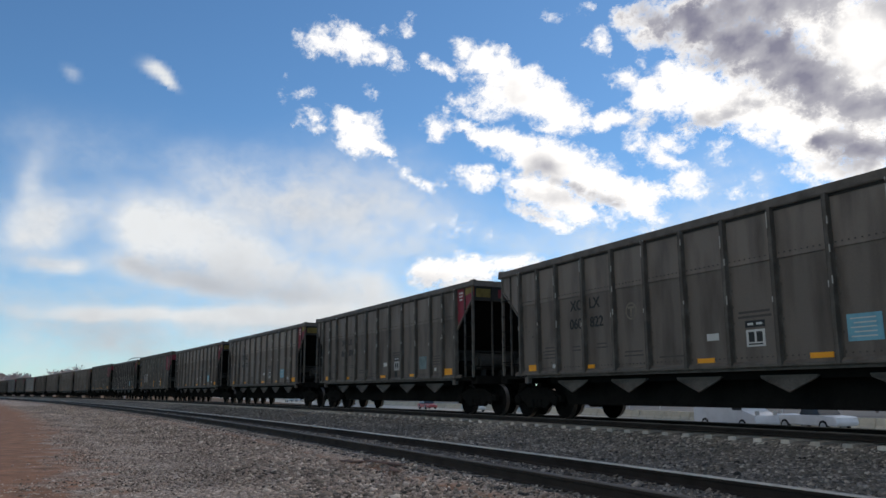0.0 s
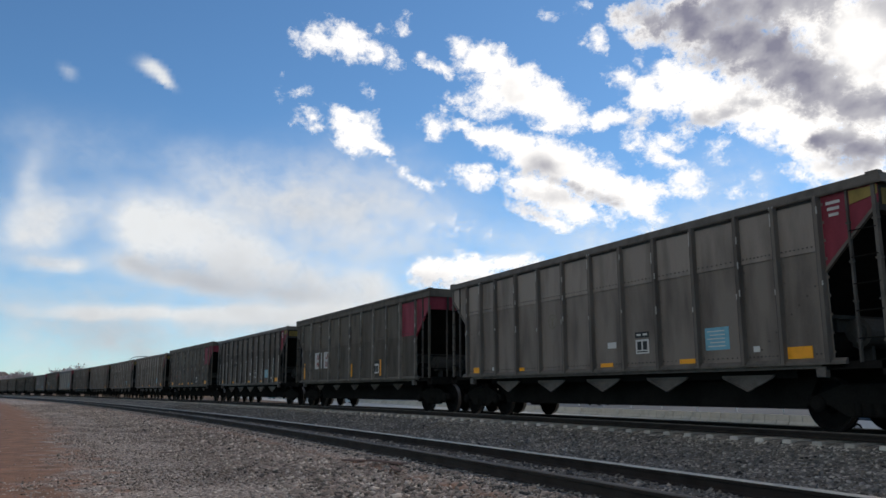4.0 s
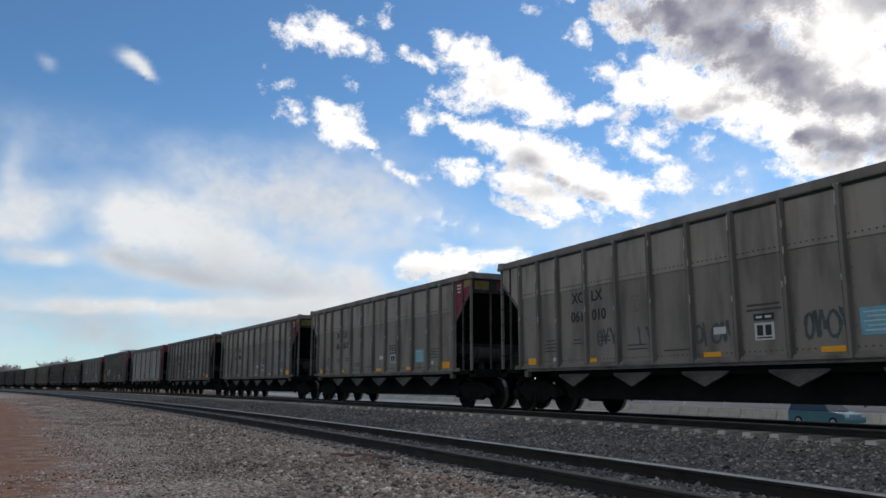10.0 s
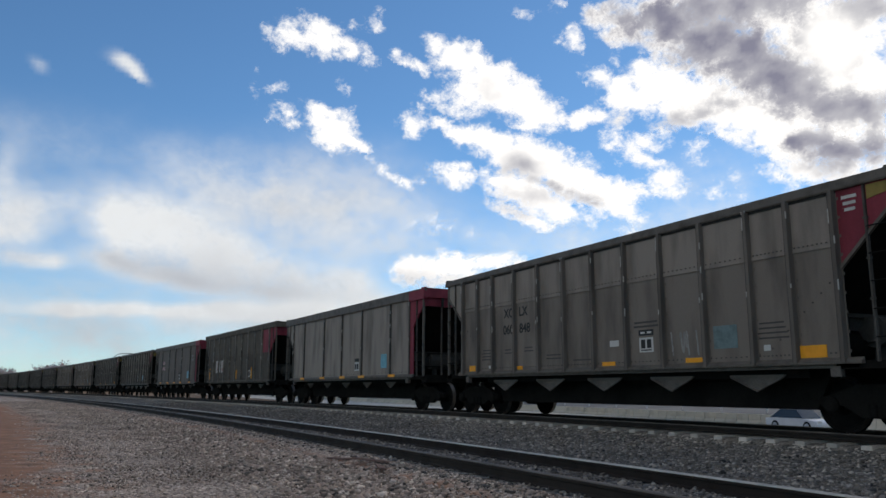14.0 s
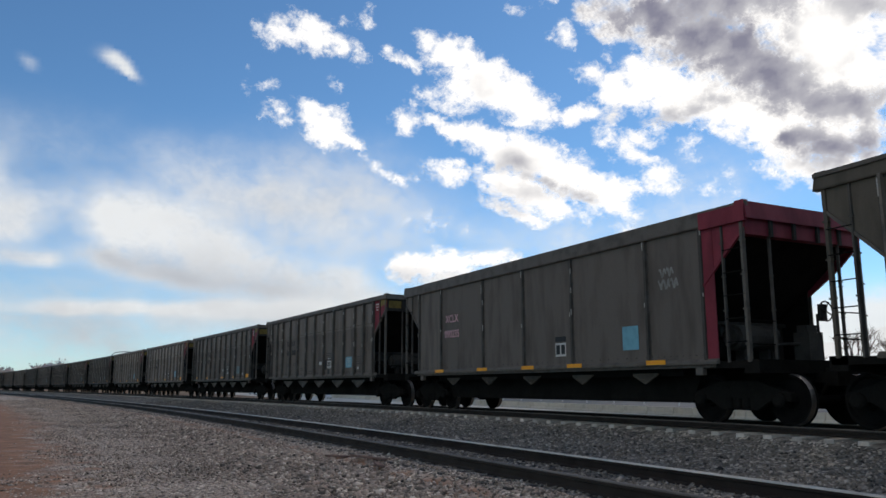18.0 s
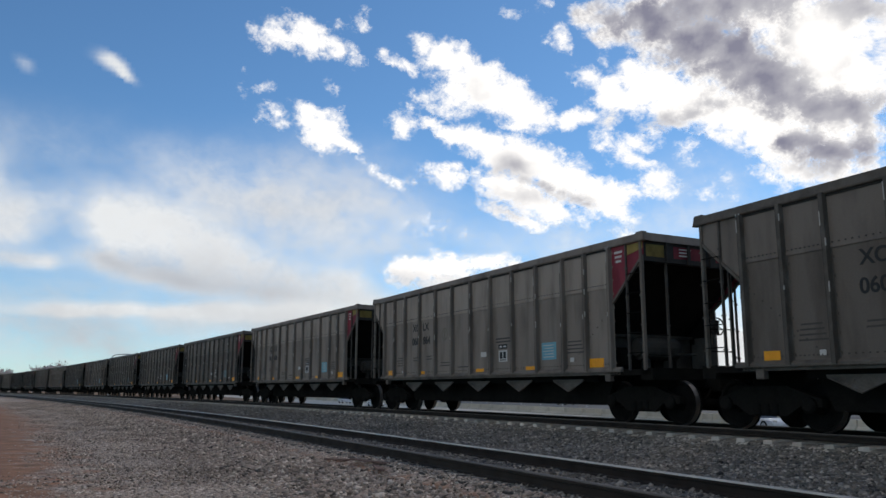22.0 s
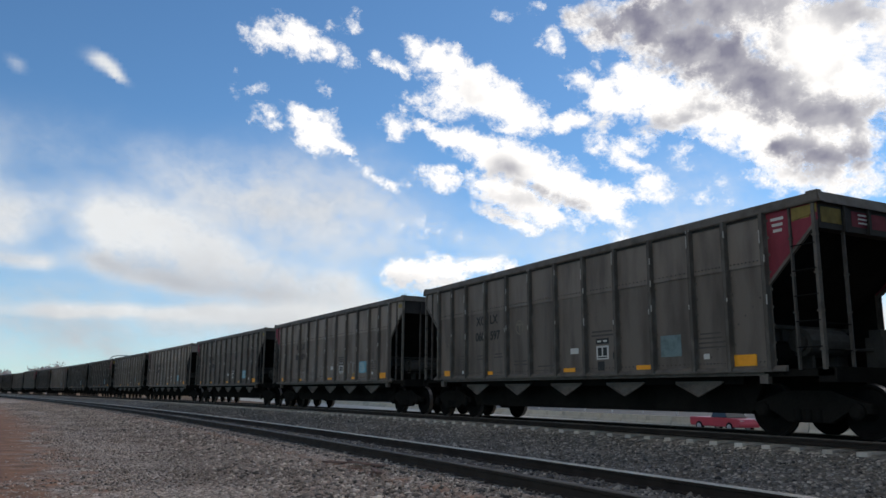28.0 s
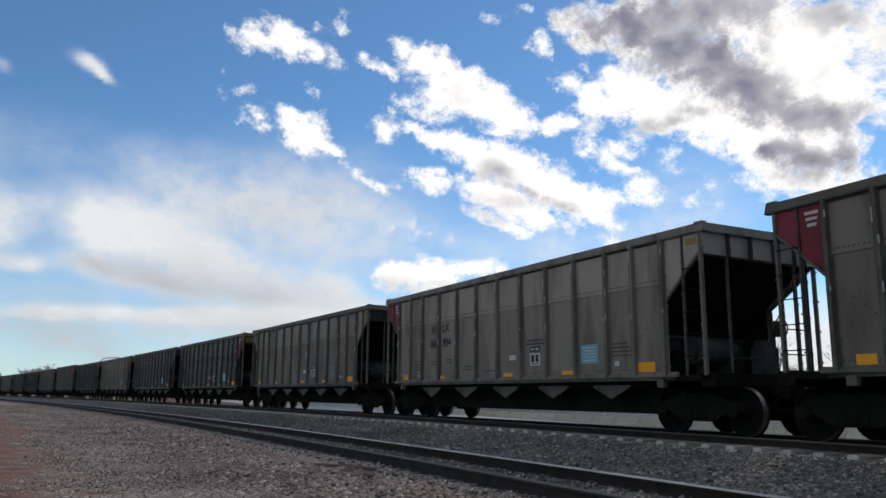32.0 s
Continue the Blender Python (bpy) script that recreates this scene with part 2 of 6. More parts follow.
    "plank": material("weathered_plank", (0.16, 0.10, 0.08), 0.95, grain=12, vary=0.4, stain=2, stains=0.5, bump=0.4),
    "cyan_spray": material("pale_cyan_spray", (0.16, 0.30, 0.33), 0.7, grain=18, vary=0.3, stain=3, stains=0.45, bump=0.0),
    "ochre_spray": material("ochre_spray", (0.30, 0.20, 0.07), 0.7, grain=18, vary=0.3, stain=3, stains=0.45, bump=0.0),
    "spray": material("spray_paint", (0.27, 0.25, 0.225), 0.7, grain=18, vary=0.3, stain=3, stains=0.45, bump=0.0),
    "concrete": material("road_concrete", (0.50, 0.455, 0.385), 0.9, grain=6, vary=0.1, stain=0.15, stains=0.2, bump=0.1),
    "asphalt": material("worn_asphalt", (0.20, 0.175, 0.15), 0.9, grain=6, vary=0.15, stain=0.15, stains=0.3, bump=0.1),
    "barrier": material("barrier_concrete", (0.52, 0.455, 0.345), 0.9, grain=8, vary=0.15, stain=0.6, stains=0.3, bump=0.1, spread=0.15),
    "galv": material("galvanised_steel", (0.45, 0.46, 0.47), 0.45, 0.6, grain=30, vary=0.1, stain=2),
    "bark": material("bare_twigs", (0.16, 0.11, 0.10), 0.95, grain=20, vary=0.3, stain=2),
    # distance haze put into the base colour, paler than real twigs
    "hazy_bush": material("hazy_winter_scrub", (0.66, 0.52, 0.47), 0.95, grain=2, vary=0.3, stain=0.5),
    "hill": material("far_hill", (0.20, 0.15, 0.13), 0.95, grain=0.05, vary=0.2, stain=0.01, stains=0.4, bump=0),
    # blue-grey of distant haze painted into the base colour
    "mountain": material("far_mountain", (0.40, 0.42, 0.52), 1.0, grain=0.01, vary=0.2, stain=0.004, stains=0.3, bump=0),
    "glass": material("car_glass", (0.03, 0.035, 0.04), 0.12, 0.0, vary=0.02, stains=0.0, bump=0),
    "tyre": material("tyre_rubber", (0.02, 0.02, 0.02), 0.85),
    "roof": material("barn_roof", (0.35, 0.33, 0.32), 0.8, grain=5),
    "wall": material("shed_wall", (0.45, 0.40, 0.36), 0.85, grain=5),
}

add_soil(MAT["gravel"], ((0.135, 0.066, 0.030), (0.33, 0.152, 0.080)))


# ---- mesh helpers ----
def box(bm, x0, x1, y0, y1, z0, z1):
    v = [bm.verts.new((x, y, z)) for x in (x0, x1) for y in (y0, y1) for z in (z0, z1)]
    for a, b, c, d in ((0, 1, 3, 2), (4, 6, 7, 5), (0, 4, 5, 1), (2, 3, 7, 6), (0, 2, 6, 4), (1, 5, 7, 3)):
        bm.faces.new((v[a], v[b], v[c], v[d]))


def prism(bm, ring, d):
    """A solid between a ring of points and the same ring moved by d."""
    a = [bm.verts.new(p) for p in ring]
    b = [bm.verts.new(Vector(p) + Vector(d)) for p in ring]
    bm.faces.new(a[::-1])
    bm.faces.new(b)
    for i in range(len(a)):
        j = (i + 1) % len(a)
        bm.faces.new((a[i], a[j], b[j], b[i]))


def rod(bm, p, q, r, sides=6):
    p, q = Vector(p), Vector(q)
    w = (q - p).normalized()
    u = w.orthogonal().normalized()
    v = w.cross(u)
    prism(bm, [p + (u * math.cos(2 * math.pi * i / sides) + v * math.sin(2 * math.pi * i / sides)) * r for i in range(sides)], q - p)


def lathe(bm, rings, y_axis=True, sides=20):
    """Rings of (radius, height), turned round the y axis."""
    rows = []
    for r, h in rings:
        rows.append([bm.verts.new((math.cos(2 * math.pi * i / sides) * r, h, math.sin(2 * math.pi * i / sides) * r)) for i in range(sides)])
    for a, b in zip(rows, rows[1:]):
        for i in range(sides):
            j = (i + 1) % sides
            bm.faces.new((a[i], a[j], b[j], b[i]))
    bm.faces.new(rows[0])
    bm.faces.new(rows[-1][::-1])


def mesh_of(name, bm, mat, smooth=False, bevel=0.0):
    if bevel:
        bmesh.ops.bevel(bm, geom=bm.edges[:], offset=bevel, segments=1, affect="EDGES")
    bmesh.ops.recalc_face_normals(bm, faces=bm.faces[:])
    me = bpy.data.meshes.new(name)
    bm.to_mesh(me)
    bm.free()
    me.materials.append(MAT[mat])
    if smooth:
        for f in me.polygons:
            f.use_smooth = True
    return me


STORE = {}


def shared(key, mat, make, smooth=False, bevel=0.0):
    """One mesh for all alike pieces: make(bm) fills it."""
    if (key, mat) not in STORE:
        bm = bmesh.new()
        make(bm)
        STORE[key, mat] = mesh_of(key, bm, mat, smooth, bevel)
    return STORE[key, mat]


def piece(name, me, parent, at=(0, 0, 0), turn=None, label=""):
    ob = new(name, me)
    ob.parent = parent
    ob.location = at
    if turn:
        ob.rotation_euler = turn
    if label:
        ob["label"] = label
    return ob


def part(name, bm, mat, parent, label="", smooth=False, bevel=0.0):
    return piece(name, mesh_of(name, bm, mat, smooth, bevel), parent, label=label)


# ---- the line of the tracks: s runs away from the camera along the train's track, lat towards the camera ----
START, HEADING = (3.016, 22.646), 2.0344
BENDS = ((-400, 0.0), (-60, 0.0), (-40, 2.332), (0, 2.332), (40, 0.66), (80, 0.675), (130, 0.45), (700, 0.45))   # curvature, per km
STEP = 2.0
S_GRID = np.arange(-420, 660, STEP)
_k = np.interp(S_GRID, [b[0] for b in BENDS], [b[1] / 1000 for b in BENDS])
_a = np.concatenate([[0], np.cumsum((_k[1:] + _k[:-1]) / 2 * STEP)])
_zero = int(np.argmin(abs(S_GRID)))
_a = _a - _a[_zero] + HEADING
_x = np.concatenate([[0], np.cumsum((np.cos(_a)[1:] + np.cos(_a)[:-1]) / 2 * STEP)])
_y = np.concatenate([[0], np.cumsum((np.sin(_a)[1:] + np.sin(_a)[:-1]) / 2 * STEP)])
_x, _y = _x - _x[_zero] + START[0], _y - _y[_zero] + START[1]


def track(s, lat=0.0, z=0.0):
    a = float(np.interp(s, S_GRID, _a))
    return Vector((float(np.interp(s, S_GRID, _x)) - math.sin(a) * lat, float(np.interp(s, S_GRID, _y)) + math.cos(a) * lat, z))


def heading(s):
    return float(np.interp(s, S_GRID, _a))


RAIL_Z, RAIL2_Z, APART = 0.60, 0.31, 6.33     # rail heads of the train's track and of the near track; their distance
TIE_GAP = 0.608


def advance(t):
    """How far the train has come at t seconds."""
    return 11.3672 * t + 0.09 * (t / 10) ** 2 + 0.053 * (t / 10) ** 3


def sweep(name, profile, s0, s1, mat, step=2.0, closed=True):
    """A profile of (lat, z) drawn along the track."""
    ss = np.arange(s0, s1 + 0.01, step)
    verts, faces, n = [], [], len(profile)
    for s in ss:
        verts += [tuple(track(s, lat, z)) for lat, z in profile]
    for i in range(len(ss) - 1):
        for j in range(n if closed else n - 1):
            k = (j + 1) % n
            faces.append((i * n + j, i * n + k, (i + 1) * n + k, (i + 1) * n + j))
    if closed:
        faces += [tuple(range(n)), tuple(range((len(ss) - 1) * n, len(ss) * n))[::-1]]
    me = bpy.data.meshes.new(name)
    me.from_pydata(verts, [], faces)
    me.materials.append(MAT[mat])
    me.update()
    return me


# ---- ground ----
def ground():
    """The land: level by the tracks, falling away to the road beyond, one sheet to the horizon."""
    xs = np.concatenate([[-4500, -2500, -1400, -800, -500], np.arange(-360, 361, 12), [500, 800, 1400, 2500, 4500]])
    ys = np.concatenate([[-4500, -2000, -900, -400, -200], np.arange(-120, 601, 12), [800, 1200, 1800, 2700, 4500]])
    px, py = np.array(_x), np.array(_y)
    verts, faces = [], []
    for y in ys:
        for x in xs:
            d = (px - x) ** 2 + (py - y) ** 2
            i = int(np.argmin(d))
            lat = -(x - px[i]) * math.sin(_a[i]) + (y - py[i]) * math.cos(_a[i])
            z = -0.16 if lat > -6 else max(-1.45, -0.16 - (-6 - lat) * 0.068)
            if lat > 15 and d[i] < 90000:
                z += 0.22 * min(1, (lat - 15) / 8) * (0.6 + 0.6 * noise.noise((x * 0.05, y * 0.05, 0)))
            verts.append((x, y, z))
    n = len(xs)
    for j in range(len(ys) - 1):
        for i in range(n - 1):
            faces.append((j * n + i, j * n + i + 1, (j + 1) * n + i + 1, (j + 1) * n + i))
    me = bpy.data.meshes.new("ground")
    me.from_pydata(verts, [], faces)
    me.materials.append(MAT["dirt"])
    for f in me.polygons:
        f.use_smooth = True
    tagged(new("ground", me), "bare reddish-brown dirt and dry grass beside the tracks", "ground", kind="structure")


ground()


def bed():
    """Ballast under both tracks, and the gravel beside them out to a ragged edge against the dirt."""
    prof = ((-7.0, -0.3), (-3.2, 0.05), (-1.75, 0.40), (1.12, 0.43), (1.27, 0.41), (1.36, 0.355), (1.8, 0.265), (2.7, 0.165), (APART - 1.9, 0.125), (APART + 1.25, 0.13))
    tagged(new("ballast_bed", sweep("ballast_bed", prof, -400, 640, "ballast", 4.0, closed=False)),
           "dark grey crushed-stone ballast under two tracks", "ballast", kind="structure")
    ss, lats = np.arange(-120, 640, 0.5), np.array((0, 0.35, 0.9, 1.6, 2.2, 2.8, 3.4, 3.8, 4.1, 4.4, 4.7, 5.0, 5.4, 5.9, 6.5, 7.2))
    verts, faces, soil, n = [], [], [], len(lats)
    for s in ss:
        drift = 0.5 * noise.noise((s * 0.11, 0, 3)) + 0.3 * noise.noise((s * 0.5, 4, 3))
        for j, q in enumerate(lats):
            z = float(np.interp(q, (0, 0.35, 0.9, 1.6, 4.5, 6.4, 7.2), (0.131, 0.05, 0.01, 0.0, 0.0, 0.03, -0.12))) + (0.02 * noise.noise((s * 0.4, q, 0)) if 0 < j < n - 1 else 0)
            verts.append(tuple(track(s, APART + 1.2 + q, z)))
            soil.append(max(0.25 + (q - 4.2 - drift) * 0.32, 0.5 + 0.3 * drift if 0.1 < q < 0.45 else 0))
    for i in range(len(ss) - 1):
        for j in range(n - 1):
            faces.append((i * n + j, i * n + j + 1, (i + 1) * n + j + 1, (i + 1) * n + j))
    me = bpy.data.meshes.new("gravel_road")
    me.from_pydata(verts, [], faces)
    me.attributes.new("soil", "FLOAT", "POINT").data.foreach_set("value", np.array(soil, "f"))
    me.materials.append(MAT["gravel"])
    for f in me.polygons:
        f.use_smooth = True
    tagged(new("gravel_road", me), "pinkish-grey gravel strip beside the near track, running out into red dirt", "gravel", kind="structure")


bed()


def rails():
    foot, web, head = 0.07, 0.009, 0.036
    for name, lat, top in (("rail", 0.755, RAIL_Z), ("rail", -0.755, RAIL_Z), ("rail", APART - 0.755, RAIL2_Z), ("rail", APART + 0.755, RAIL2_Z)):
        z = top - (0.172 if lat > 2 else 0.135)
        prof = [(lat - foot, z), (lat + foot, z), (lat + foot, z + 0.012), (lat + web, z + 0.03), (lat + web, top - 0.06), (lat + head, top - 0.05), (lat + head, top - 0.018),
                (lat - head, top - 0.018), (lat - head, top - 0.05), (lat - web, top - 0.06), (lat - web, z + 0.03), (lat - foot, z + 0.012)]
        ob = tagged(new(name, sweep("rail", prof, -400, 640, "rail_side")), "long steel rail with a rusty web and a worn bright head", "rail", "running rails", "structure")
        cap = new("rail_head", sweep("rail_head", [(lat - 0.0365, top - 0.019), (lat + 0.0365, top - 0.019), (lat + 0.034, top - 0.008), (lat + 0.022, top), (lat - 0.022, top), (lat - 0.034, top - 0.008)], -400, 640, "rail_sheen" if 2 < lat < APART else "rail_dull"))
        cap.parent = ob
        cap["label"] = "polished running surface"


rails()


# ---- the train ----
PITCH = 16.2                                   # coupled length of one car
POSTS = (-6.2, -5.33, -4.47, -3.35, -2.23, -1.12, 0.0, 1.12, 2.23, 3.35, 4.47, 5.33, 6.2)
HALF, SILL, TOP, FAR_END = 1.6, 1.10, 3.99, 6.0
MOVING_WHEELS = []
CARS = []


def bay_mesh(x0, x1, upper, lower, seam=2.96, top=3.84):
    """One side panel between two posts: a lower sheet and an upper one set slightly proud."""
    key = ("bay", round(x1 - x0, 2), upper, lower, seam)
    if key not in STORE:
        bm = bmesh.new()
        w = (x1 - x0) / 2
        ring = [(-0.012, SILL + 0.04), (0.004, SILL + 0.04), (0.004, seam - 0.02), (0.022, seam - 0.02), (0.022, seam + 0.035), (0.014, seam + 0.036), (0.014, top), (-0.012, top)]
        prism(bm, [(-w, p, q) for p, q in ring], (2 * w, 0, 0))
        for k in range(9):                      # rivet rows along seam and foot
            x = -w + 0.09 + (2 * w - 0.18) * k / 8
            for z, d in ((seam + 0.055, 0.014), (SILL + 0.16, 0.004)):
                box(bm, x - 0.012, x + 0.012, d, d + 0.012, z, z + 0.022)
        me = mesh_of("side_panel", bm, lower)
        me.materials.append(MAT[upper])
        me.materials.append(MAT["post"])
        for f in me.polygons:
            if f.area < 0.0006:
                f.material_index = 2
            elif f.center.z > seam - 0.01:
                f.material_index = 1
        STORE[key] = me
    return STORE[key]


def post_mesh(mat, width, deep, z0=SILL + 0.02, z1=3.84):
    """A plain upright of angle section."""
    def make(bm):
        w = width / 2
        prism(bm, [(-w, 0, z0), (-w * 0.7, deep, z0), (w * 0.7, deep, z0), (w, 0, z0)], (0, 0, z1 - z0))
        for z in np.arange(z0 + 0.3, z1 - 0.2, 0.62):
            box(bm, -w - 0.012, w + 0.012, 0, deep + 0.008, z, z + 0.03)
    return shared("post%.2f_%.2f_%.2f" % (width, deep, z1), mat, make)


def rib_mesh(mat, width, deep, look_no, edge_shade, whitened=False, worn=True, z0=SILL + 0.02, z1=3.84):
    """A side rib: pressed hat section, weld tabs, its shaded side as a dark strip along one edge, and flecks worn to
    bare metal.
    """
    key = ("rib", mat, width, deep, look_no, edge_shade, whitened, worn)
    if key not in STORE:
        rnd = random.Random(look_no * 7 + 3)
        w = width / 2
        bm = bmesh.new()
        prism(bm, [(-w - 0.02, 0, z0), (-w - 0.02, 0.008, z0), (-w, 0.012, z0), (-w * 0.72, deep, z0), (w * 0.72, deep, z0), (w, 0.012, z0), (w + 0.02, 0.008, z0), (w + 0.02, 0, z0)], (0, 0, z1 - z0))
        for z in np.arange(z0 + 0.15, z1 - 0.1, 0.3):
            box(bm, -w - 0.045, -w - 0.012, 0, 0.013, z, z + 0.045)
        marks = [len(bm.faces)]
        if edge_shade:
            # dark strips paint in the rib's shaded side
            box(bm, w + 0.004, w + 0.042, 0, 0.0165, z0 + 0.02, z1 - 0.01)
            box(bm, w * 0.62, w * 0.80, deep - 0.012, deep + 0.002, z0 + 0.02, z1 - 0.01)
        marks.append(len(bm.faces))
        for z, h in ((2.96, 0.18), (3.42, 0.22), (2.30, 0.14), (3.70, 0.10)):
            for e in (-1, 1):
                if worn and rnd.random() < 0.36:
                    za, ha = z + rnd.uniform(-0.12, 0.12), h * rnd.uniform(0.5, 1.5)
                    box(bm, e * w * 0.74 - 0.009, e * w * 0.74 + 0.009, deep - 0.010, deep + 0.005, za, min(za + ha * 0.8, z1))
        if whitened:
            top = rnd.uniform(2.2, 2.75)
            box(bm, -w * 0.70, w * 0.70, deep - 0.01, deep + 0.004, z0 + 0.03, top)
        bm.faces.ensure_lookup_table()
        for i, f in enumerate(bm.faces):
            f.material_index = 0 if i < marks[0] else 1 if i < marks[1] else 2
        me = mesh_of("rib", bm, mat)
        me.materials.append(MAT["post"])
        me.materials.append(MAT["fleck"])
        STORE[key] = me
    return STORE[key]


def letters(text, size, mat):
    key = ("letters", text, size, mat)
    if key not in STORE:
        cu = bpy.data.curves.new("letters", "FONT")
        cu.body, cu.size, cu.align_x, cu.extrude, cu.offset = text, size, "CENTER", 0.003, size * 0.018
        ob = bpy.data.objects.new("letters", cu)
        me = bpy.data.meshes.new_from_object(ob)
        me.materials.clear()
        me.materials.append(MAT[mat])
        bpy.data.objects.remove(ob)
        STORE[key] = me
    return STORE[key]


def plate(w, h, mat, thick=0.006):
    return shared("plate%.2f_%.2f" % (w, h), mat, lambda bm: box(bm, -w / 2, w / 2, 0, thick, 0, h))


# text lies on the camera's side of the car, which faces local +y: turn it upright and round
WRITING = (math.pi / 2, 0, math.pi)


def bogie(car, x):
    def bolster(bm):
        box(bm, -0.18, 0.18, -1.0, 1.0, 0.42, 0.68)
        box(bm, -0.3, 0.3, -0.3, 0.3, 0.66, 0.86)
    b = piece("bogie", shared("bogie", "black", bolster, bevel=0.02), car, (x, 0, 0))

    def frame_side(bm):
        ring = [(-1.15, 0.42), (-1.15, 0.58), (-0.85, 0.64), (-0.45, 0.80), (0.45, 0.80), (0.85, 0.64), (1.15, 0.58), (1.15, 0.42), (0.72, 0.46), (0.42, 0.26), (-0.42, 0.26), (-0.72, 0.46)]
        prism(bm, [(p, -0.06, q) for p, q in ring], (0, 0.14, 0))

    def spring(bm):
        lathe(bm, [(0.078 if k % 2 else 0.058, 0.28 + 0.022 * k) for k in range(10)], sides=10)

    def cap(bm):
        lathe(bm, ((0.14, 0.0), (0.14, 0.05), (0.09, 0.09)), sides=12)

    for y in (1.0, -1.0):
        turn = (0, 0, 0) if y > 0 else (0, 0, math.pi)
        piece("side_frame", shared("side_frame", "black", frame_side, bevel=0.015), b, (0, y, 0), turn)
        for k in (-0.2, 0.0, 0.2) if y > 0 else ():
            piece("spring", shared("spring", "black", spring, smooth=True), b, (k, y + 0.07, 0), (math.pi / 2, 0, 0))
    for k in (-0.92, 0.92):
        def wheelset(bm):
            for y in (-0.76, 0.76):
                o = 1 if y > 0 else -1
                rings = ((0.12, y + o * 0.10), (0.16, y + o * 0.03), (0.36, y + o * 0.02), (0.40, y + o * 0.07), (0.448, y + o * 0.07), (0.457, y - o * 0.04), (0.485, y - o * 0.06), (0.47, y - o * 0.07), (0.14, y - o * 0.07))
                lathe(bm, rings, sides=28)
            rod(bm, (0, -1.1, 0), (0, 1.1, 0), 0.08, 10)
            for y in (-1.1, 1.1):
                o = 1 if y > 0 else -1
                box(bm, -0.05, 0.05, y, y + o * 0.02, -0.05, 0.05)
        if ("wheelset", "wheel") not in STORE:
            me = shared("wheelset", "wheel", wheelset)
            me.materials.append(MAT["tread"])
            for f in me.polygons:
                r = math.hypot(f.center.x, f.center.z)
                if r > 0.447 and abs(f.normal.y) < 0.5:
                    f.material_index = 1
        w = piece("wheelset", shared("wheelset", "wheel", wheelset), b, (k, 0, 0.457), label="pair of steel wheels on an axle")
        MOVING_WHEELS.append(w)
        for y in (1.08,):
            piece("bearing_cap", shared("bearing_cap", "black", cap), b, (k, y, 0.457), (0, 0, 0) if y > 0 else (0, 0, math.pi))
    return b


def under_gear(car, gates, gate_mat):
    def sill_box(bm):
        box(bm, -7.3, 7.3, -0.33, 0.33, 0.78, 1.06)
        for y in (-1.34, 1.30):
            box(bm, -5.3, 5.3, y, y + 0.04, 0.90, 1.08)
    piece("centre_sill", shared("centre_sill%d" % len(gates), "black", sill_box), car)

    small = gate_mat != "gate"
    w, z0 = (0.36, 0.76) if small else (0.58, 0.69)

    def gate(bm):
        prism(bm, [(-w, 0, 0.93), (w, 0, 0.93), (0.05, 0, z0), (-0.05, 0, z0)], (0, 0.03, 0))
        box(bm, -w - 0.02, w + 0.02, 0.0, 0.05, 0.93, 0.96)
        rod(bm, (-w, 0.04, 0.92), (0, 0.04, z0 - 0.01), 0.02, 5)
        rod(bm, (w, 0.04, 0.92), (0, 0.04, z0 - 0.01), 0.02, 5)
        for j in range(-3, 4):
            rod(bm, (j * w * 0.2, 0.03, 0.87), (j * w * 0.2, 0.045, 0.87), 0.012, 5)
    for k in gates:
        for y in (1.36, -1.39):
            piece("gate_plate", shared("gate_plate", gate_mat, gate), car, (k, y, 0))
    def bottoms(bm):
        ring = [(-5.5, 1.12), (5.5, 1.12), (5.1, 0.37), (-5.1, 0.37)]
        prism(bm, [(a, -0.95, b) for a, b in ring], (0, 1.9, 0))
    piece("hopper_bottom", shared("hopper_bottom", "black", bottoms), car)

    def rail_rod(bm):
        rod(bm, (-5, 0, 0.72), (5, 0, 0.72), 0.035, 6)
        for k in (-3.3, 0.1, 3.2):
            box(bm, k - 0.12, k + 0.12, -0.06, 0.06, 0.66, 0.80)
    piece("brake_pipe", shared("brake_pipe", "black", rail_rod), car, (0, -0.9, 0))


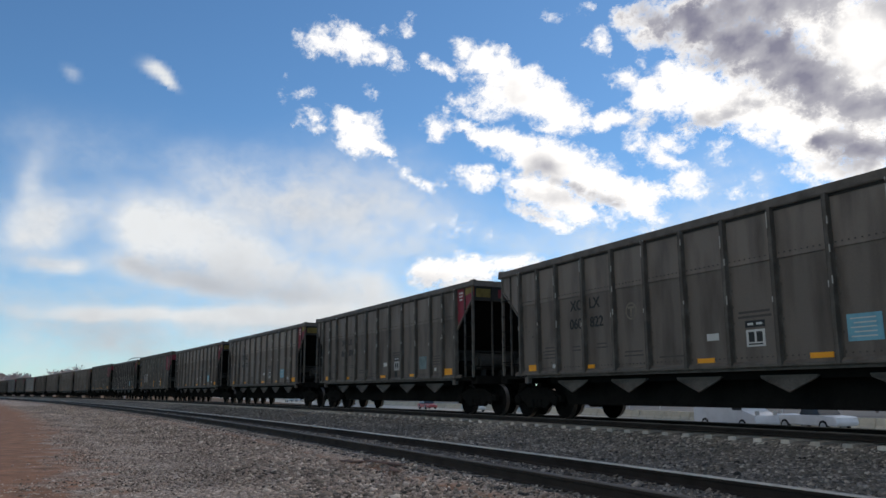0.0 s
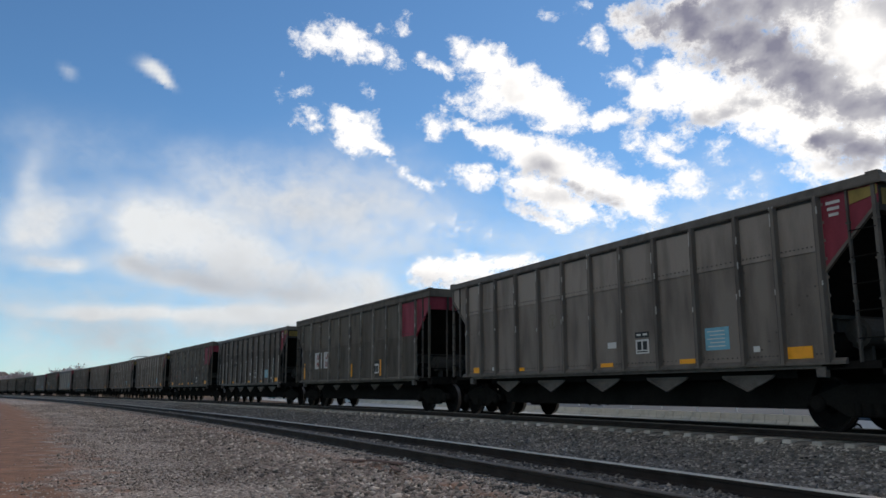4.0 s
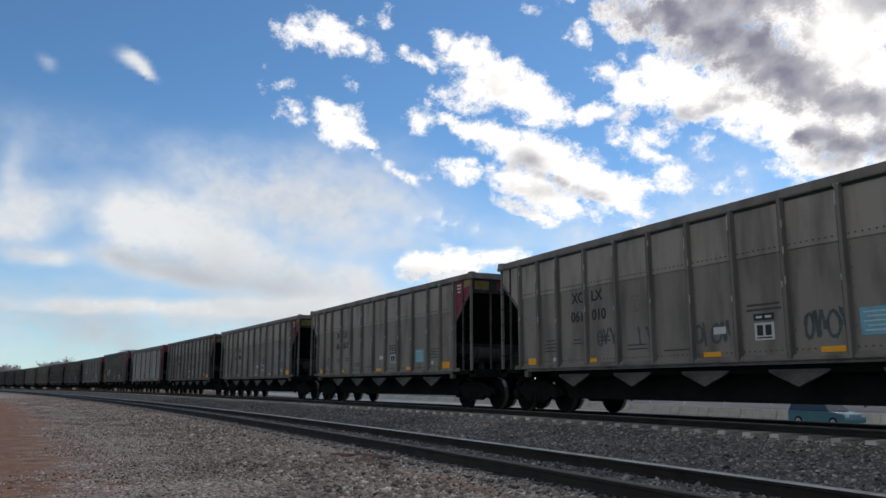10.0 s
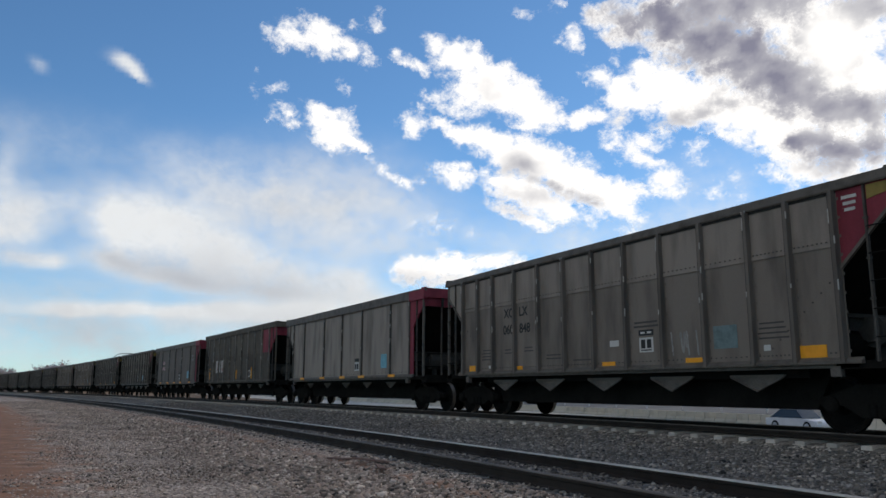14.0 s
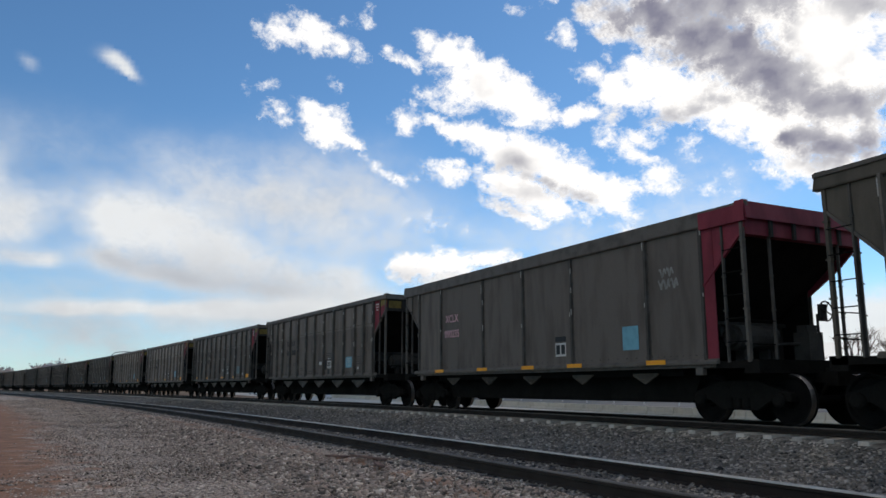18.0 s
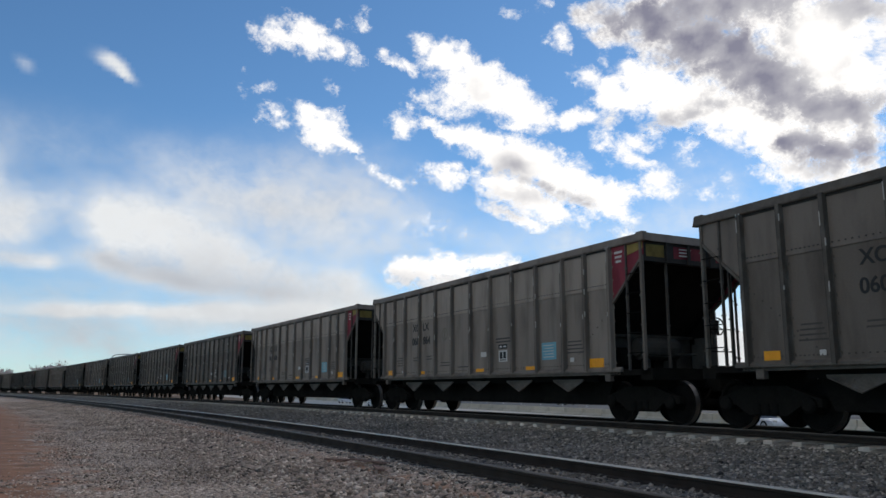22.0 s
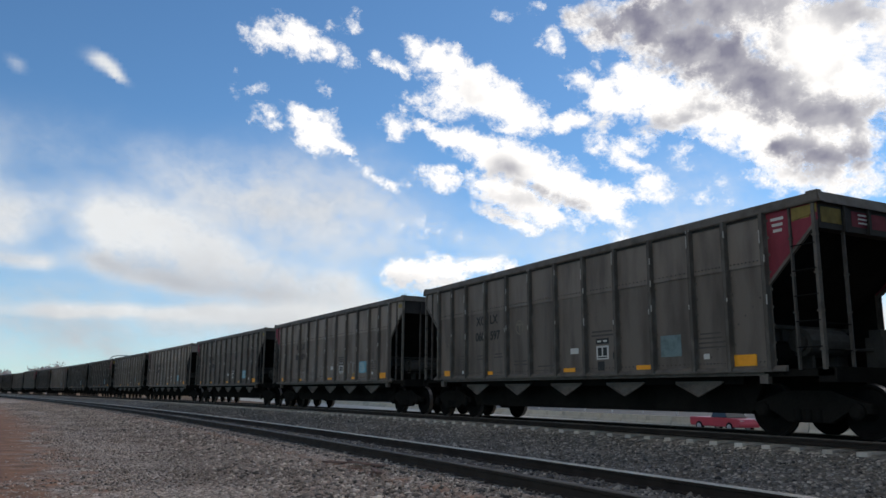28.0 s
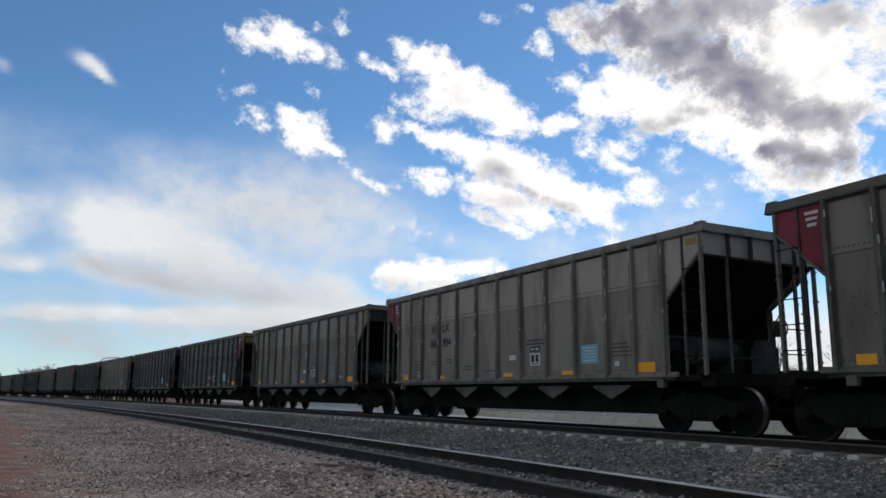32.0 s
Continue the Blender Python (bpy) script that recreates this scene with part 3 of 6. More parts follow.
def end_gear(car, side_mat, post_mat, end_mat, sign, painted, red_all=False, patch=False, near=True):
    """One open end: slope sheet, top end sheet, platform, stanchions, ladder, coupler. sign: +1 the leading end, -1 the trailing one."""
    s = sign

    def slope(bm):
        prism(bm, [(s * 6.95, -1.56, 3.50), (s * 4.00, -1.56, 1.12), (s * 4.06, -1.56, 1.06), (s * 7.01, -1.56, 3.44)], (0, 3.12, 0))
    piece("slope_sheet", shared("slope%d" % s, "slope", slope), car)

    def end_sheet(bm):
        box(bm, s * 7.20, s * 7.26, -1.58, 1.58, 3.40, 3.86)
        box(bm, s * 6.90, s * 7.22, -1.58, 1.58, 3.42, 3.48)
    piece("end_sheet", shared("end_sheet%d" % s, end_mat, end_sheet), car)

    def platform(bm):
        box(bm, s * 6.0, s * 7.34, -1.6, 1.6, 1.02, 1.14)
        box(bm, s * 7.05, s * 7.38, -1.6, 1.6, 0.92, 1.16)
        box(bm, s * 5.5, s * 5.9, -0.5, 0.2, 1.14, 1.75)
        rod(bm, (s * 5.8, 0.55, 1.42), (s * 5.8, 1.25, 1.42), 0.24, 12)
    piece("end_platform", shared("end_platform%d" % s, "black", platform), car)

    def crossbar(bm):
        box(bm, s * 5.30, s * 5.36, -1.5, 1.5, 1.14, 2.0)
        box(bm, s * 5.36, s * 5.46, -1.5, 1.5, 1.93, 2.0)
        for y in (-1.0, -0.35, 0.35, 1.0):
            box(bm, s * 5.36, s * 5.42, y - 0.03, y + 0.03, 1.14, 1.93)
    piece("bulkhead", shared("bulkhead%d" % s, "bulkhead", crossbar), car)
    if s < 0 and near:
        def tank(bm):
            rod(bm, (-6.15, -0.2, 1.62), (-6.15, 0.85, 1.62), 0.25, 14)
            rod(bm, (-6.15, 0.85, 1.62), (-6.15, 0.93, 1.62), 0.17, 12)
            for y in (0.0, 0.65):
                box(bm, -6.26, -6.04, y - 0.04, y + 0.04, 1.12, 1.42)
        piece("air_reservoir", shared("air_reservoir", "bulkhead", tank), car)

        def valve(bm):
            box(bm, -6.9, -6.55, -0.75, -0.35, 1.14, 1.72)
            box(bm, -6.82, -6.6, -0.7, -0.4, 1.72, 1.86)
            rod(bm, (-6.7, -0.35, 1.5), (-6.3, 0.0, 1.5), 0.03, 6)
            rod(bm, (-6.7, -0.9, 1.2), (-6.7, -0.9, 2.1), 0.025, 6)
        piece("brake_valve", shared("brake_valve", "bulkhead", valve), car)

        def hand_wheel(bm):
            for i in range(12):
                p, q = 2 * math.pi * i / 12, 2 * math.pi * (i + 1) / 12
                rod(bm, (-7.16, -0.55 + 0.19 * math.cos(p), 2.1 + 0.19 * math.sin(p)), (-7.16, -0.55 + 0.19 * math.cos(q), 2.1 + 0.19 * math.sin(q)), 0.016, 5)
            for i in range(4):
                p = math.pi * i / 2 + 0.4
                rod(bm, (-7.16, -0.55, 2.1), (-7.16, -0.55 + 0.19 * math.cos(p), 2.1 + 0.19 * math.sin(p)), 0.012, 4)
            rod(bm, (-7.16, -0.55, 2.1), (-7.04, -0.55, 2.1), 0.03, 6)
            box(bm, -7.12, -7.04, -0.63, -0.47, 1.92, 2.24)
        piece("hand_brake", shared("hand_brake", "header", hand_wheel), car)
    for y in (HALF, -HALF):
        o = 1 if y > 0 else -1

        def inner(bm):
            foot = 6.20 if o > 0 else FAR_END
            prism(bm, [(s * foot, -0.01, 3.84), (s * 6.74, -0.01, 3.84), (s * 6.74, -0.01, 3.08), (s * foot, -0.01, 2.60)], (0, 0.02, 0))

        def outer(bm):
            prism(bm, [(s * 6.74, -0.01, 3.84), (s * 7.26, -0.01, 3.84), (s * 7.26, -0.01, 3.54), (s * 6.74, -0.01, 3.08)], (0, 0.02, 0))
        piece("corner_panel", shared("corner_in%d%d" % (s, o), "red" if painted else side_mat, inner), car, (0, y, 0))
        piece("corner_panel", shared("corner_out%d" % s, "red" if painted else side_mat, outer), car, (0, y, 0))
        if painted and not red_all:
            def flash(bm):
                prism(bm, [(s * 6.78, 0, 3.80), (s * 7.26, 0, 3.80), (s * 7.26, 0, 3.66), (s * 6.78, 0, 3.58)], (0, o * 0.016, 0))
            if s < 0:
                piece("yellow_stripe", shared("flash%d%d" % (s, o), "yellow", flash), car, (0, y + o * 0.004, 0), label="faded yellow paint stripe")
            piece("stencil_block", shared("corner_words", "white", lambda bm: [box(bm, -0.13 + 0.02 * j, 0.13 - 0.02 * j, -0.002, 0.002, -0.1 * j, 0.05 - 0.1 * j) for j in range(3)]), car, (s * 6.48, y + o * 0.013, 3.66))
        if patch and o > 0:
            piece("yellow_patch", shared("corner_patch%d" % s, "yellow", lambda bm: box(bm, s * 6.84, s * 7.12, 0, 0.014, 3.60, 3.74)), car, (0, y, 0), label="small faded yellow patch")
        # corner post, mid post
        def edge(bm):
            foot = 6.22 if o > 0 else FAR_END
            prism(bm, [(s * foot, -0.02 * o, 2.60), (s * foot, -0.02 * o, 2.53), (s * 6.74, -0.02 * o, 3.01), (s * 7.2, -0.02 * o, 3.42), (s * 7.2, -0.02 * o, 3.49), (s * 6.74, -0.02 * o, 3.08)], (0, 0.055 * o, 0))
        piece("gusset_edge", shared("gusset_edge%d%d" % (s, o), "red" if red_all else "chord", edge), car, (0, y, 0))
        piece("corner_post", post_mesh(post_mat, 0.085, 0.06, 1.12), car, (s * 7.20, y - o * 0.02, 0), (0, 0, 0) if o > 0 else (0, 0, math.pi))
        # mid posts and stanchions take darker metal, painting in the end's shade
        piece("mid_post", post_mesh("post", 0.05, 0.045, 1.12), car, (s * 6.74, y, 0), (0, 0, 0) if o > 0 else (0, 0, math.pi))
        def ladder(bm):
            for z in (1.48, 1.90, 2.32, 2.74, 3.16):
                rod(bm, (s * 6.74, 0.04 * o, z), (s * 7.20, 0.04 * o, z), 0.011, 5)
                if z < 2:
                    rod(bm, (s * 7.24, -0.02 * o, z - 0.05), (s * 7.24, -0.65 * o, z - 0.05), 0.011, 5)
        if near and o > 0:
            tagged(piece("ladder_rungs", shared("ladder%d%d" % (s, o), "black", ladder), car, (0, y, 0)), kind="stuff")
    for y in (-0.95, 0.95):
        piece("end_stanchion", post_mesh("post", 0.05, 0.05, 1.12, 3.40), car, (s * 7.20, y, 0), (0, 0, -s * math.pi / 2))
    for y in (-0.95, -0.33, 0.33, 0.95) if near else ():
        piece("end_rib", shared("end_rib", "header", lambda bm: box(bm, -0.035, 0.035, 0, 0.05, 3.38, 3.85)), car, (s * 7.26, y, 0), (0, 0, -s * math.pi / 2))
    if painted and not red_all:
        for y0, w, m in ((1.27, 0.5, "dull_yellow"), (0.3, 0.9, "dull_red"), (-0.9, 0.8, "dull_red")):
            piece("paint_band", shared("band%.1f%d" % (w, s), m, lambda bm: box(bm, 0, s * 0.006, -w / 2, w / 2, 3.5, 3.76)), car, (s * 7.261, y0, 0), label="faded paint on the end sheet")
        for y0 in (0.42, -0.72) if near else ():
            piece("stencil_block", shared("end_words%d" % s, "white", lambda bm: [box(bm, 0, s * 0.004, -0.17 + 0.03 * j, 0.17, 3.70 - 0.07 * j, 3.725 - 0.07 * j) for j in range(3)]), car, (s * 7.268, y0, 0))

    def coupler(bm):
        box(bm, s * 7.28, s * 7.75, -0.09, 0.09, 0.76, 0.96)
        box(bm, s * 7.6, s * 7.82, -0.17, 0.17, 0.70, 1.02)
        for k in range(6):
            a = k * 0.5
            rod(bm, (s * (7.2 + 0.09 * k), 0.35, 0.8 - 0.3 * math.sin(a)), (s * (7.2 + 0.09 * (k + 1)), 0.35, 0.8 - 0.3 * math.sin(a + 0.5)), 0.03, 5)
    piece("coupler", shared("coupler%d" % s, "black", coupler), car)


def top_chord(car, mat, high=0.17, TOP=TOP, near=True, end_mat=None):
    for y in (HALF, -HALF):
        o = 1 if y > 0 else -1

        def chord(bm):
            z0 = TOP - high
            prism(bm, [(-7.34, -0.05 * o, z0), (-7.34, 0.065 * o, z0), (-7.34, 0.075 * o, z0 + 0.03), (-7.34, 0.055 * o, TOP), (-7.34, -0.03 * o, TOP)], (14.68, 0, 0))
        # shadow line under the chord, put in as a dark strip
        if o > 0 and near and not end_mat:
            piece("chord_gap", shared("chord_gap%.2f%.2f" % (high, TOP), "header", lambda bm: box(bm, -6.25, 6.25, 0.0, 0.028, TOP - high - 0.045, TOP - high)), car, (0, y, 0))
        piece("top_chord", shared("chord%d%.2f%.2f" % (o, high, TOP), mat, chord), car, (0, y, 0))
    for s in (1, -1):
        def cross(bm):
            prism(bm, [(s * 7.34, -1.64, TOP - high), (s * 7.34, -1.64, TOP - high), (s * 7.20, -1.64, TOP), (s * 7.30, -1.64, TOP + 0.01)], (0, 3.28, 0))
            for y in (-1.6, 1.6):
                prism(bm, [(s * 7.38, y - 0.06, TOP - high), (s * 7.05, y - 0.06, TOP - high), (s * 7.12, y - 0.06, TOP + 0.03), (s * 7.32, y - 0.06, TOP + 0.03)], (0, 0.12, 0))
        piece("end_chord", shared("end_chord%d%.2f%.2f" % (s, high, TOP), end_mat if end_mat and s < 0 else mat, cross), car)


def side_sill(car, mat):
    for y in (HALF, -HALF):
        o = 1 if y > 0 else -1

        def sill(bm):
            prism(bm, [(-6.5, 0, SILL), (-6.5, o * 0.075, SILL), (-6.5, o * 0.075, SILL + 0.05), (-6.5, o * 0.02, SILL + 0.10), (-6.5, 0, SILL + 0.10)], (13.0, 0, 0))
            box(bm, -6.4, 6.4, -0.12 * o, 0.0, SILL - 0.06, SILL + 0.02)
        piece("side_sill", shared("sill%d" % o, mat, sill), car, (0, y, 0))
        for x in (6.0, -6.0):
            piece("jack_pad", shared("jack_pad", "gate", lambda bm: box(bm, -0.09, 0.09, -0.09, 0.03, 0.90, SILL - 0.03), bevel=0.01), car, (x, y, 0))


def markings(car, number, ink):
    """Stencils and plates on the camera's side."""
    y = HALF + 0.018
    a, b = number
    for txt, x, z in (("XC", 3.70, 2.60), ("LX", 2.99, 2.60), (a, 3.73, 2.16), (b, 2.92, 2.16)):
        piece("reporting_mark", letters(txt, 0.34, ink), car, (x, HALF + 0.010, z), WRITING)
    for x, w, h, z, k in ((3.75, 0.36, 0.03, 1.64, 2), (2.75, 0.42, 0.03, 1.66, 2), (1.65, 0.62, 0.03, 1.43, 2), (0.5, 0.7, 0.03, 1.36, 1), (-1.68, 0.75, 0.04, 1.97, 2), (-4.85, 0.66, 0.03, 1.56, 4), (4.88, 0.56, 0.03, 1.50, 4)):
        piece("stencil_block", shared("words%.2f%d" % (w, k), "faint_ink", lambda bm: [box(bm, -w / 2 + 0.03 * j, w / 2 - 0.02 * j, 0, 0.003, 0.085 * j, 0.085 * j + h) for j in range(k)]), car, (x, HALF + 0.005, z))


def emblem(bm):
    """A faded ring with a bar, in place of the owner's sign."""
    for i in range(16):
        a, b = 2 * math.pi * i / 16, 2 * math.pi * (i + 1) / 16
        vs = [bm.verts.new((math.cos(t) * r, 0, math.sin(t) * r)) for t, r in ((a, 0.19), (b, 0.19), (b, 0.15), (a, 0.15))]
        bm.faces.new(vs)
    box(bm, -0.10, 0.10, -0.001, 0.001, 0.05, 0.10)
    box(bm, -0.03, 0.03, -0.001, 0.001, -0.12, 0.05)


def fittings(car, n):
    """Reflectors, placards and data plates on the camera's side."""
    y = HALF + 0.006
    for x, w, h in ((5.72, 0.34, 0.16), (3.3 - 0.05, 0.40, 0.09), (-0.45, 0.44, 0.09), (-3.0, 0.44, 0.09), (-5.62, 0.50, 0.20)) if n != 14 else ():
        piece("reflector", plate(w, h, "orange", 0.012), car, (x, y, 1.21), label="orange reflective patch")
    piece("data_plate", plate(0.30, 0.13, "white"), car, (-0.66, y, 1.62))
    piece("data_plate", plate(0.14, 0.10, "white"), car, (-4.72, y, 1.36))
    piece("data_plate", plate(0.12, 0.09, "white"), car, (4.72, y, 1.26))
    if n in (1, 14, 20):
        for x, z, w, h in ((-2.12, 1.46, 0.17, 0.15), (-1.62, 1.22, 0.22, 0.2)):
            piece("test_panel", plate(w, h, "ink"), car, (x, y, z))
    if n in (14, 15):
        piece("test_panel", plate(0.22, 0.4, "ink"), car, (-1.28, y, 1.42))
    if n in (0, 3, 7, 16, 20, 21):
        piece("emblem", shared("emblem", "emblem", emblem), car, (1.68, HALF + 0.008, 2.40), label="faded round emblem")
    panel = piece("test_panel", plate(0.42, 0.30, "white"), car, (-1.68, y, 1.46), label="black and white test record panel")
    for dx, dz, w, h in ((-0.09, 0.08, 0.13, 0.18), (0.09, 0.08, 0.13, 0.18), (0.0, 0.03, 0.32, 0.025)):
        piece("test_square", plate(w, h, "ink", 0.009), panel, (dx, 0, dz))
    head = piece("test_panel", plate(0.44, 0.12, "ink"), car, (-1.68, y, 1.80))
    for dx in (-0.1, 0.1):
        piece("stencil_block", plate(0.13, 0.04, "white", 0.009), head, (dx, 0, 0.04))
    if n in (1, 9, 10, 15, 18, 20, 24):
        piece("placard", plate(0.56, 0.42, "dull_teal"), car, (-3.80, y, 1.44), label="worn dark teal placard")
        return
    teal = piece("placard", plate(0.60, 0.42, "teal"), car, (-3.80, y, 1.44), label="weathered teal placard with pale lines")
    piece("placard_lines", shared("placard_lines", "white", lambda bm: [box(bm, -0.2, 0.24 - 0.06 * (j % 2), 0, 0.009, 0.06 + 0.07 * j, 0.08 + 0.07 * j) for j in range(5)]), teal)


def spray(car, seed, spans, mat, thick=1.0, style="zoul", wide=1.0):
    """Scrawls of thin sprayed strokes: spans of (from x, to x, foot, height)."""
    rnd = random.Random(seed)
    for x0, x1, z0, h in spans:
        bm = bmesh.new()
        x = x0
        while x > x1:
            w = rnd.uniform(0.16, 0.26) * wide
            kind = rnd.choice(style)
            pts = []
            for i in range(15):
                f = i / 14
                if kind == "o":
                    pts.append((x - w / 2 + w * 0.45 * math.cos(6.6 * f), z0 + h * (0.45 + 0.4 * math.sin(6.6 * f))))
                elif kind == "a":
                    pts.append((x - w * (0.5 - 0.5 * math.cos(3.6 * f)), z0 + h * (0.05 + 0.9 * math.sin(math.pi * min(1, f * 1.1)) ** 0.6)))
                elif kind == "u":
                    pts.append((x - w * f, z0 + h * (0.1 + 0.85 * abs(math.cos(math.pi * f)))))
                elif kind == "z":
                    pts.append((x - w * f, z0 + h * (0.5 + 0.45 * math.sin(9.4 * f + 0.5))))
                else:
                    pts.append((x - w * 0.25 * f, z0 + h * (1.0 - f) + 0.03 * math.sin(5 * f)))
            pts = [(a + rnd.uniform(-0.01, 0.01), b + rnd.uniform(-0.012, 0.012)) for a, b in pts]
            for (a, b), (c, d) in zip(pts, pts[1:]):
                q = Vector((c - a, d - b))
                if q.length > 1e-4:
                    q = Vector((-q.y, q.x)).normalized() * rnd.uniform(0.010, 0.017) * thick
                    bm.faces.new([bm.verts.new((p, 0, r)) for p, r in ((a + q.x, b + q.y), (c + q.x, d + q.y), (c - q.x, d - q.y), (a - q.x, b - q.y))])
            x -= w * rnd.uniform(0.9, 1.3)
        ob = part("graffiti", bm, mat, car, "faint sprayed scrawl")
        ob.location = (0, HALF + 0.008, 0)


SCRAWLS = {5: ("spray", ((-2.6, -3.5, 1.36, 0.62), (3.2, 2.7, 1.25, 0.25))), 7: ("dark_spray", ((3.0, 2.3, 1.55, 0.4), (1.6, 1.1, 1.55, 0.35), (0.0, -0.9, 1.45, 0.42), (-2.5, -3.3, 1.42, 0.5))),
           22: ("dark_spray", ((3.9, 2.3, 1.86, 0.28),)), 10: ("spray", ((-2.4, -3.2, 1.38, 0.45),)), 21: ("spray", ((3.45, 2.75, 1.22, 0.42), (1.7, -0.2, 1.25, 0.6), (-0.6, -4.6, 1.4, 0.5)))}


def hopper_car(n, kind, tone, number=None, ink="ink", red=-1, scrawl=0, graffiti_label=""):
    """kind: ribbed aluminium, brown steel or smooth-sided. red: the end that carries the red paint (+1, -1 or 0)."""
    names = {"alu": "grey aluminium", "alu_mid": "dull grey aluminium", "alu_pale": "pale grey aluminium", "alu_dark": "soot-darkened aluminium", "brown": "dark brown steel"}
    extra = ", red paint at one end" if red else ", unpainted ends"
    if kind == "smooth":
        text = names[tone] + " smooth-sided coal hopper car with red end"
    elif kind == "brown":
        text = names[tone] + " coal hopper car with pale worn ribs" + (", red panel" if red else "")
    else:
        text = names[tone] + " ribbed coal hopper car" + (", scrawled with graffiti" if scrawl else extra)
    car = tagged(new("hopper_car"), text, "hopper car", "train of hopper cars")
    CARS.append((n, car))
    upper, lower = tone, tone + "_lower"
    near = n < 28
    posts = [-6.2 + 1.24 * k for k in range(11)] if kind == "brown" else POSTS if kind != "smooth" else (-6.2, -4.65, -2.07, 0.0, 2.07, 4.65, 6.2)
    bright = kind == "brown" or n in (4, 5)
    for y in (HALF, -HALF):
        o = 1 if y > 0 else -1
        turn = None if o > 0 else (0, 0, math.pi)
        if o < 0:
            def whole(bm):
                box(bm, -FAR_END, FAR_END, -0.012, 0.012, SILL + 0.04, 3.84)
            piece("side_sheet", shared("side_sheet", lower, whole), car, (0, y, 0))
            # added dark sheet: the shade on the inner face, put in as colour
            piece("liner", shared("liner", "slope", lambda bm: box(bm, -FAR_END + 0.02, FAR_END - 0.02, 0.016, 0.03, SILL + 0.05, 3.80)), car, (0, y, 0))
        if o < 0 and n >= 28:
            continue
        for x0, x1 in zip(posts, posts[1:]) if o > 0 else ():
            up, lo = upper, lower
            if kind == "brown" and red and o > 0 and ((red < 0 and x1 < -4.9) or (red > 0 and x0 > 5.1)):
                up = "red"
            seam = 2.96 if kind == "alu" else 2.62
            if kind == "smooth":
                lo, seam = up, 3.74                 # one sheet from sill to chord
            piece("side_panel", bay_mesh(x0, x1, up, lo, seam), car, ((x0 + x1) / 2, y, 0), turn)
        for i, x in enumerate(posts):
            if kind == "brown":
                m, w, d = ("post_pale", 0.19, 0.09) if i % 2 else ("post_pale", 0.075, 0.08)
            elif kind == "smooth":
                m, w, d = "post", 0.09, 0.05
            else:
                m, w, d = ("alu_lower" if tone == "alu_pale" else "alu_mid_lower" if tone == "alu" else "rib" if tone == "alu_mid" else "post"), 0.10, 0.105
            piece("rib", rib_mesh(m, w, d, (i * 3 + n) % 5, kind != "smooth", n == 5, n < 26), car, (max(-FAR_END, min(FAR_END, x)) if o < 0 else x, y, 0), turn)
    chord_mat = upper if kind == "brown" else "alu_lower" if tone == "alu_pale" else "chord"
    top_chord(car, chord_mat, {"alu": 0.17, "brown": 0.27, "smooth": 0.31}[kind], TOP + (0.1 if kind == "brown" else 0.0), near, "red" if kind == "smooth" else None)
    if kind == "smooth":
        def end_plate(bm):
            box(bm, -7.34, -6.24, 0.0, 0.085, TOP - 0.36, TOP - 0.05)
            box(bm, -6.50, -6.24, 0.0, 0.02, SILL + 0.1, TOP - 0.36)
        piece("corner_plate", shared("corner_plate", "red", end_plate), car, (0, HALF, 0), label="faded red corner plate")
    if kind == "brown":
        def rim(bm):
            box(bm, -7.34, 7.34, 0.056, 0.09, TOP + 0.04, TOP + 0.11)
        piece("top_rim", shared("top_rim", "chord", rim), car, (0, HALF, 0))

        def brace(bm):
            prism(bm, [(6.12, 0, 1.95), (6.12, 0, 2.03), (5.02, 0, 1.24), (5.02, 0, 1.16)], (0, 0.03, 0))
        piece("brace", shared("end_brace", "brown_lower", brace), car, (0, HALF + 0.005, 0))
    side_sill(car, chord_mat)
    if kind == "alu" and n < 28:
        def spots(bm):
            for e in (-1, 1):
                for k in range(8):
                    x, z = e * (6.02 - 0.17 * k), 2.36 - 0.14 * k
                    if abs(abs(x) - 5.33) > 0.1:
                        box(bm, x - 0.014, x + 0.014, 0, 0.008, z, z + 0.026)
        tagged(piece("weld_spots", shared("weld_spots", "post", spots), car, (0, HALF + 0.004, 0), label="row of dark weld spots"), kind="stuff")
    for s in (1, -1):
        all_red = kind != "alu" and red == s
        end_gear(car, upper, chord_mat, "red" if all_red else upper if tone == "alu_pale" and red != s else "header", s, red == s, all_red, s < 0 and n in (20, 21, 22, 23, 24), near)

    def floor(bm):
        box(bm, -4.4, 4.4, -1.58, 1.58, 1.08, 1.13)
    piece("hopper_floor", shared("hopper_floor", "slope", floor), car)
    under_gear(car, (-4.26, -2.13, 0.0, 2.13, 4.26), "gate" if kind == "alu" else "brown_lower")
    for x in (6.4, -6.4):
        bogie(car, x)
